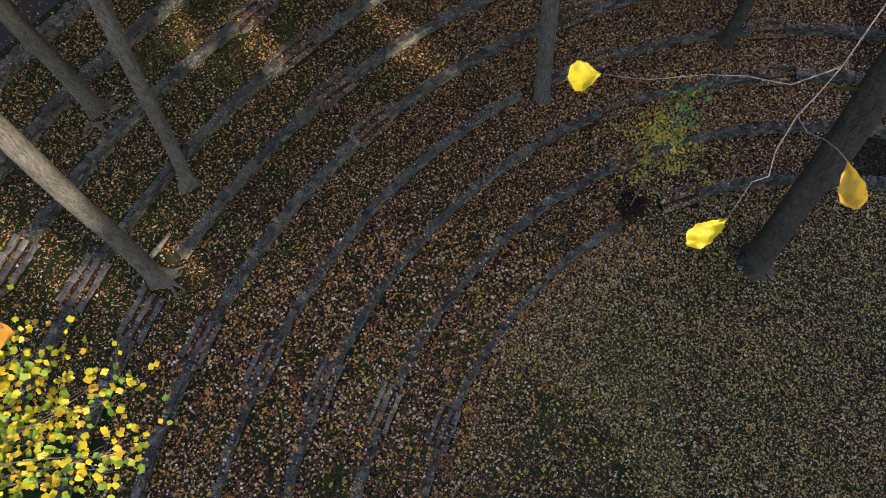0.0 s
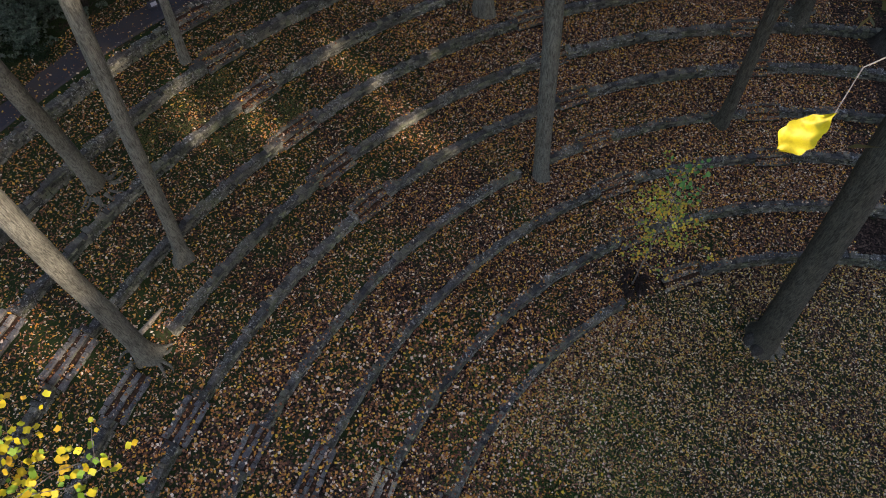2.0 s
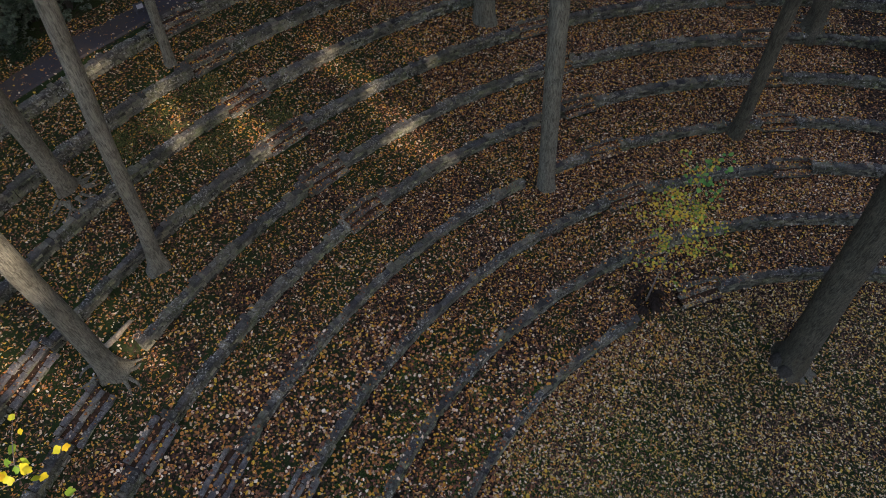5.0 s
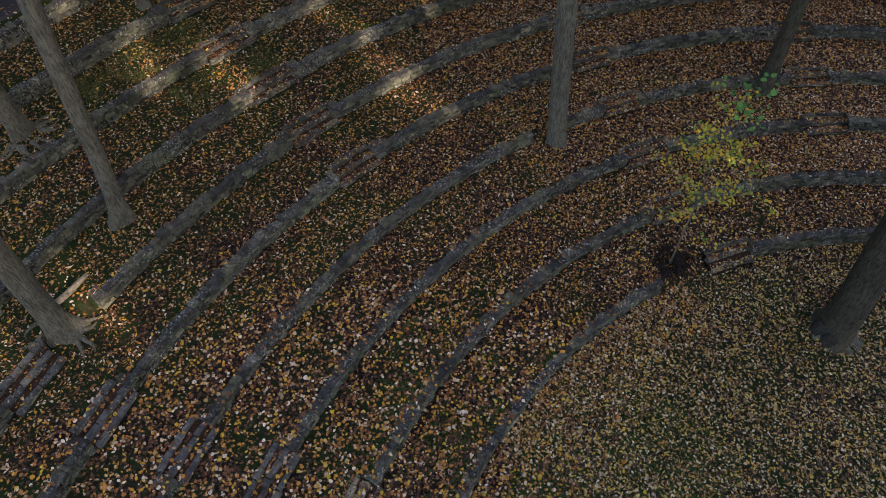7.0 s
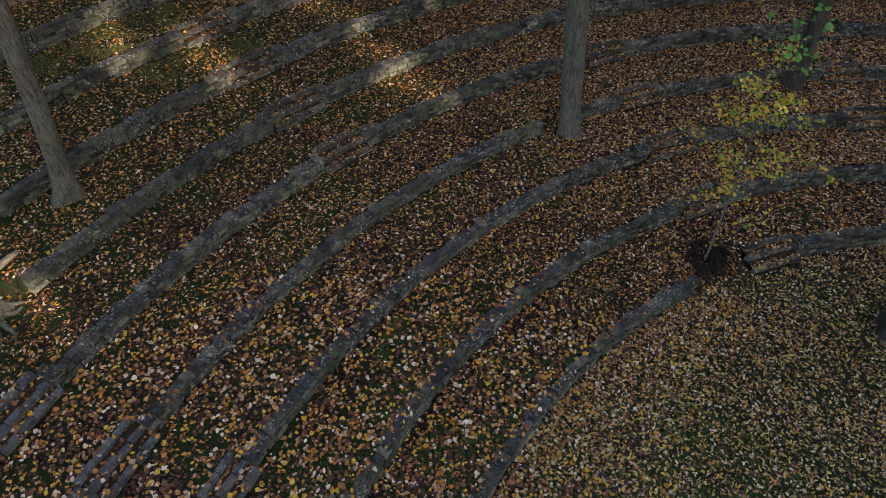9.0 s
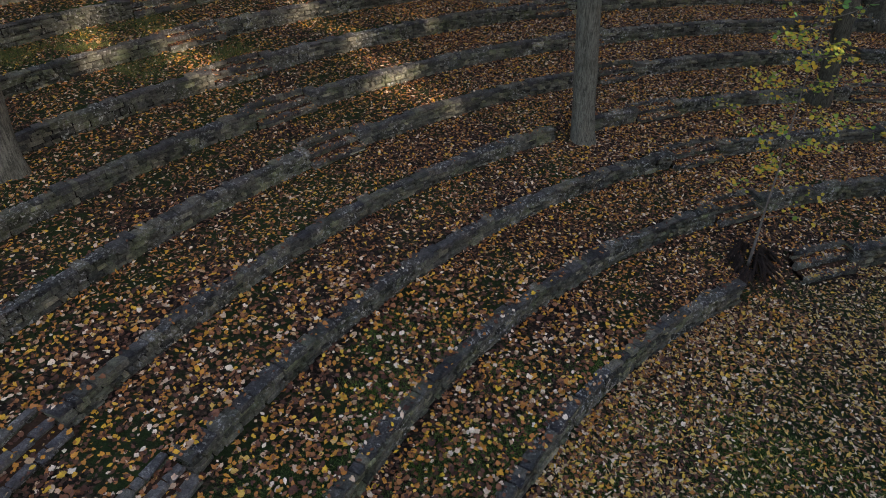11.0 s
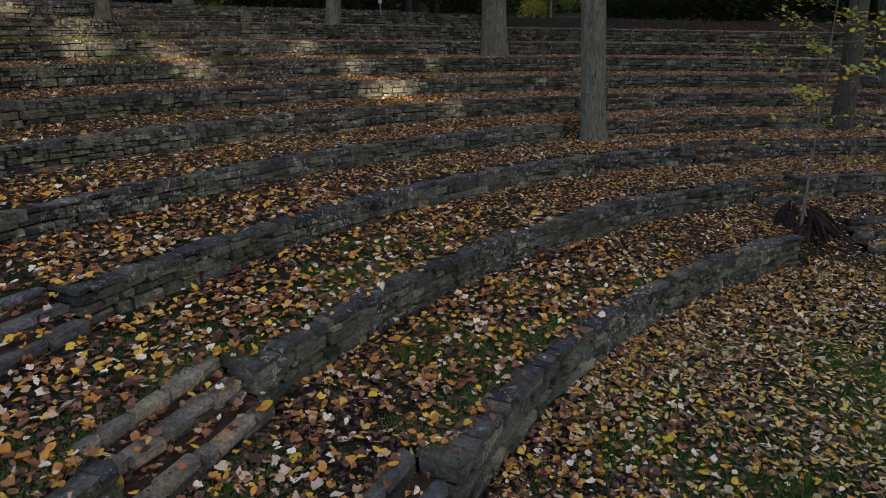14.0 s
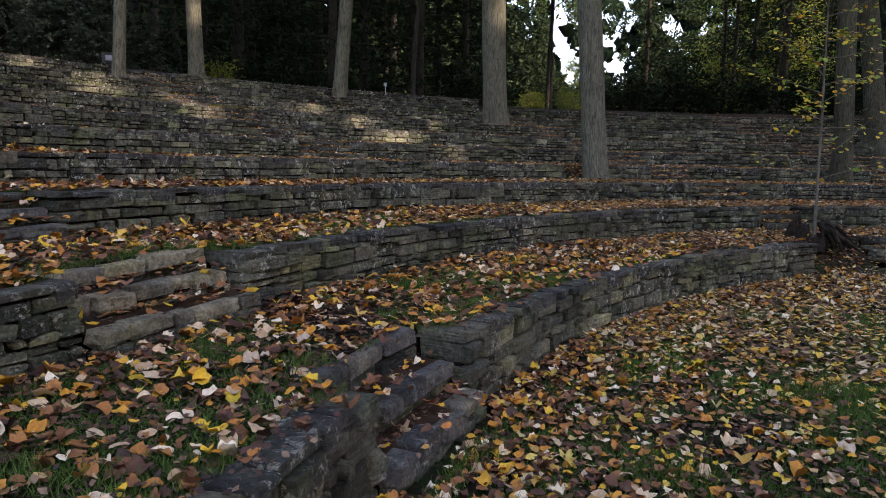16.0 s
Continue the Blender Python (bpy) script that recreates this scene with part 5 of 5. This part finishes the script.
# brown, orange and yellow leaves on the terraces; smaller pale ones on the lawn
TERRACE_WORDS, LAWN_WORDS = "brown, orange and yellow fallen leaves on the terraces", "pale and yellow fallen leaves on the lawn"
leaf_field("fallen_leaves", TERRACE_WORDS, 205000, RAD[0], 35.0, 84, 168, 61, FALLEN, (0.055, 0.13), ("oval", "lance"), (10.5, 99), 0.13, 0.25)
leaf_field("fallen_leaves", TERRACE_WORDS, 56000, RAD[0], 24.0, 110, 190, 62, FALLEN, (0.05, 0.135), ("maple", "tulip", "oval", "oval"), (4.4, 10.5), 0.28, 0.35)
leaf_field("fallen_leaves", TERRACE_WORDS, 31000, RAD[0], 22.0, 120, 190, 66, FALLEN, (0.035, 0.135), ("maple", "tulip", "oval", "oval"), (0, 4.4), 0.35, 0.45, True)
leaf_field("fallen_leaves", LAWN_WORDS, 47000, 1.0, RAD[0], 78, 190, 63, LAWN_LEAF, (0.065, 0.13), ("lance", "lance", "oval"), (6.3, 99), 0.3, 0.2)
leaf_field("fallen_leaves", LAWN_WORDS, 12500, 4.0, RAD[0], 78, 190, 64, LAWN_LEAF, (0.045, 0.115), ("tulip", "oval", "oval", "maple"), (0, 7.6), 0.3, 0.3)
leaf_field("fallen_leaves", "brown and orange fallen leaves on the lawn", 21000, 4.0, RAD[0], 78, 190, 67, FALLEN, (0.035, 0.11), ("tulip", "oval", "oval", "maple"), (0, 6.2), 0.3, 0.3, True)
leaf_field("fallen_leaves", "brown and orange fallen leaves on the lawn", 25000, 1.0, RAD[0], 78, 190, 69, FALLEN, (0.05, 0.12), ("lance", "oval"), (6.0, 99), 0.3, 0.2)
for seed, count, inner in ((75, 900, 13.8), (76, 1100, 13.1), (77, 1400, 12.2)):
    leaf_field("fallen_leaves", "red-brown fallen leaves gathered along the foot of the wall", count, inner, RAD[0], 116, 168, seed, FALLEN, (0.045, 0.12), ("tulip", "oval", "maple"), None, 0.3, 0.4, True)
leaf_field("fallen_leaves", LAWN_WORDS, 26000, 0.3, RAD[0] - 0.4, 190, 438, 68, LAWN_LEAF, (0.06, 0.13), ("oval",), None, 0.3, 0.3)
leaf_field("fallen_leaves", "dull tan and brown fallen leaves under the trees", 42000, RAD[1], 33.0, 80, 124, 65, FALLEN, (0.06, 0.13), ("lance", "oval"), None, 0.15, 0.1)

CRUMBS = leaf_material("crumbled dark litter", [(0.0, (0.03, 0.016, 0.014)), (0.5, (0.085, 0.038, 0.028)), (0.8, (0.15, 0.075, 0.045)), (1.0, (0.26, 0.17, 0.11))])
leaf_field("leaf_litter", "small dark brown leaf fragments between the larger leaves", 60000, RAD[0] - 7.0, 19.5, 118, 190, 70, CRUMBS, (0.03, 0.06), ("oval", "diamond"), (0, 5.5), 0.5, 0.55)


def build_grass():
    ng = np.random.default_rng(71)
    n = 560000
    x, y = ng.uniform(-5.5, 7.5, n), ng.uniform(0.2, 8.5, n)
    r = np.hypot(x - CX, y - CY)
    az = np.degrees(np.arctan2(y - CY, x - CX)) % 360
    P = np.stack([x, y], 1)
    z, kind = surface(r, az)
    d = np.hypot(x - 0.3, y + 1.0)
    dens = 0.5 + 1.5 * patchy(P, 0.8, 9.0) + 0.8 * patchy(P, 3.0, 2.0) + np.where(r < RAD[0] - 0.6, 0.3, 0.0)
    ok = (kind == 0) & (r < RAD[2]) & (ng.random(n) < np.clip(dens, 0, 1)) & (d < 9.5) & (np.min(np.abs(RADN[None] - 0.1 - r[:, None]), axis=1) > 0.14)
    P, z = P[ok], z[ok]
    m = len(P)
    h = ng.uniform(0.035, 0.10, m) * np.clip(0.6 + patchy(P, 1.4, 5.0), 0.5, 1.3)
    a = ng.uniform(0, 6.28, m)
    lean = ng.normal(0, 0.03, (m, 2))
    b = np.column_stack([P, z - 0.01])
    wv = np.column_stack([np.cos(a), np.sin(a), np.zeros(m)]) * 0.004
    V = np.stack([b - wv, b + wv, b + np.column_stack([lean, h])], 1).reshape(-1, 3)
    F = np.arange(3 * m).reshape(-1, 3)
    return thing("grass", link_mesh("grass", V, F, GRASS), "short green grass showing between the leaves", "grass", kind="stuff")


build_grass()


def build_bank_turf():
    """Longer turf on the upper terraces where the sun reaches them."""
    ng = np.random.default_rng(72)
    near, far = strew(6500, RAD[6] + 0.3, RAD[7] - 0.1, 134, 141, ng), strew(10000, RAD[7] + 0.3, RAD[8] - 0.1, 136, 145, ng)
    r, az = np.concatenate([near[0], far[0]]), np.concatenate([near[1], far[1]])
    a = np.radians(az)
    P = np.stack([CX + r * np.cos(a), CY + r * np.sin(a)], 1)
    z, kind = surface(r, az)
    ok = (kind == 0) & (ng.random(len(r)) < np.clip(0.35 + 1.6 * patchy(P, 0.5, 4.0) + 0.8 * patchy(P, 2.0, 8.0), 0, 1)) & (np.min(np.abs(RADN[None] - r[:, None]), axis=1) > 0.2)
    b = np.column_stack([P[ok], z[ok] - 0.01])
    m = len(b)
    a = ng.uniform(0, 6.28, m)
    w = np.column_stack([np.cos(a), np.sin(a), np.zeros(m)]) * 0.011
    tip = b + np.column_stack([ng.normal(0, 0.06, (m, 2)), ng.uniform(0.05, 0.13, m)])
    V = np.stack([b - w, b + w, tip], 1).reshape(-1, 3)
    return thing("grass", link_mesh("bank turf", V, np.arange(3 * m).reshape(-1, 3), BANK_GRASS), "patches of yellow-green grass on the upper terraces", "grass", kind="stuff")


build_bank_turf()


# ---- single large leaves lying nearest to the steps ----


def build_single_leaves():
    rg, ng = random.Random(81), np.random.default_rng(81)
    sorts = []
    for colour, word in (((0.62, 0.42, 0.03), "yellow"), ((0.55, 0.22, 0.025), "orange"), ((0.55, 0.42, 0.31), "pale tan"), ((0.21, 0.09, 0.055), "dark red-brown")):
        mat = leaf_material(word + " fallen leaf", [(0.0, tuple(c * 0.75 for c in colour)), (1.0, tuple(min(1, c * 1.15) for c in colour))])
        for shape in ("tulip", "maple", "oval"):
            v, f = scatter_fine(np.zeros((1, 3)), np.array([[0, 0, 1.0]]), np.array([0.125]), shape, ng, 0.12, 0.5)
            sorts.append((link_mesh("fallen leaf", v, f, mat, True), word))
    made = 0
    while made < 260:
        x, y = rg.uniform(-3.6, 5.5), rg.uniform(1.0, 5.2)
        r, az = to_polar(x, y)
        z, kind = surface(np.array([r]), np.array([az]))
        if kind[0] == 1 and rg.random() < 0.6:
            continue
        me, word = rg.choice(sorts)
        ob = thing("fallen_leaf", me, word + " fallen leaf lying on the " + ("stone coping", "stone step")[kind[0] - 1] if kind[0] else word + " fallen leaf lying among others on the grass", "leaf", "fallen leaves near the steps")
        k = rg.uniform(0.6, 1.15)
        ob.matrix_basis = Matrix.LocRotScale((x, y, float(z[0]) + 0.03), Euler((rg.gauss(0, 0.2), rg.gauss(0, 0.2), rg.uniform(0, 6.28))), (k, k, k))
        made += 1


build_single_leaves()


# ---- a small white marker on a post behind the top wall ----


def build_marker(x, y):
    g = ground_at(x, y)
    root = thing("plant_marker", None, "small white square marker on a thin post behind the wall", "marker")
    root.matrix_basis = Matrix.Translation((x, y, g))
    paint = Nodes("dull white paint", 0.5, 0.4)
    paint.color(paint.ramp(paint.noise(paint.world(1.0), 20, 3), [(0.3, (0.5, 0.52, 0.55)), (0.7, (0.66, 0.68, 0.72))]))
    v, f = tube([(0, 0, -0.1), (0, 0, 0.2), (0, 0, 0.42)], [0.014, 0.013, 0.012], 8)
    child("post", link_mesh("post", v, f, paint.mat), root)
    bm = block(0.13, 0.02, 0.13, 5, 0.002)
    me = bpy.data.meshes.new("plate")
    bm.to_mesh(me)
    bm.free()
    me.materials.append(paint.mat)
    child("plate", me, root, "", Matrix.Translation((0, -0.012, 0.36)))


build_marker(-2.62, 26.2)


# ---- a small sign on a dark post beside the path ----


def build_sign(x, y):
    g = ground_at(x, y)
    root = thing("sign", None, "small dark sign board with a pale notice on a post", "sign")
    root.matrix_basis = Matrix.LocRotScale((x, y, g), Euler((0, 0, radians(38))), (1, 1, 1))
    board = Nodes("dark blue-grey paint", 0.45, 0.4)
    board.color(board.ramp(board.noise(board.world(1.0), 15, 3), [(0.3, (0.02, 0.024, 0.035)), (0.7, (0.04, 0.045, 0.06))]))
    paper = Nodes("weathered white notice", 0.5, 0.4)
    paper.color(paper.ramp(paper.noise(paper.world(1.0), 25, 3), [(0.3, (0.26, 0.28, 0.33)), (0.7, (0.4, 0.42, 0.47))]))
    for sx in (-0.13, 0.13):
        v, f = tube([(sx, 0, -0.2), (sx, 0, 0.25), (sx, 0, 0.5)], [0.025, 0.025, 0.022], 8)
        child("post", link_mesh("post", v, f, board.mat, True), root)
    for name, w, d, hh, mat, pos in (("board", 0.36, 0.03, 0.28, board.mat, (0, -0.055, 0.24)), ("notice", 0.22, 0.006, 0.16, paper.mat, (0.04, -0.063, 0.3))):
        bm = block(w, d, hh, 6, 0.0015, 0.1)
        me = bpy.data.meshes.new(name)
        bm.to_mesh(me)
        bm.free()
        me.materials.append(mat)
        child(name, me, root, "", Matrix.Translation(pos))


build_sign(-10.80, 20.06)
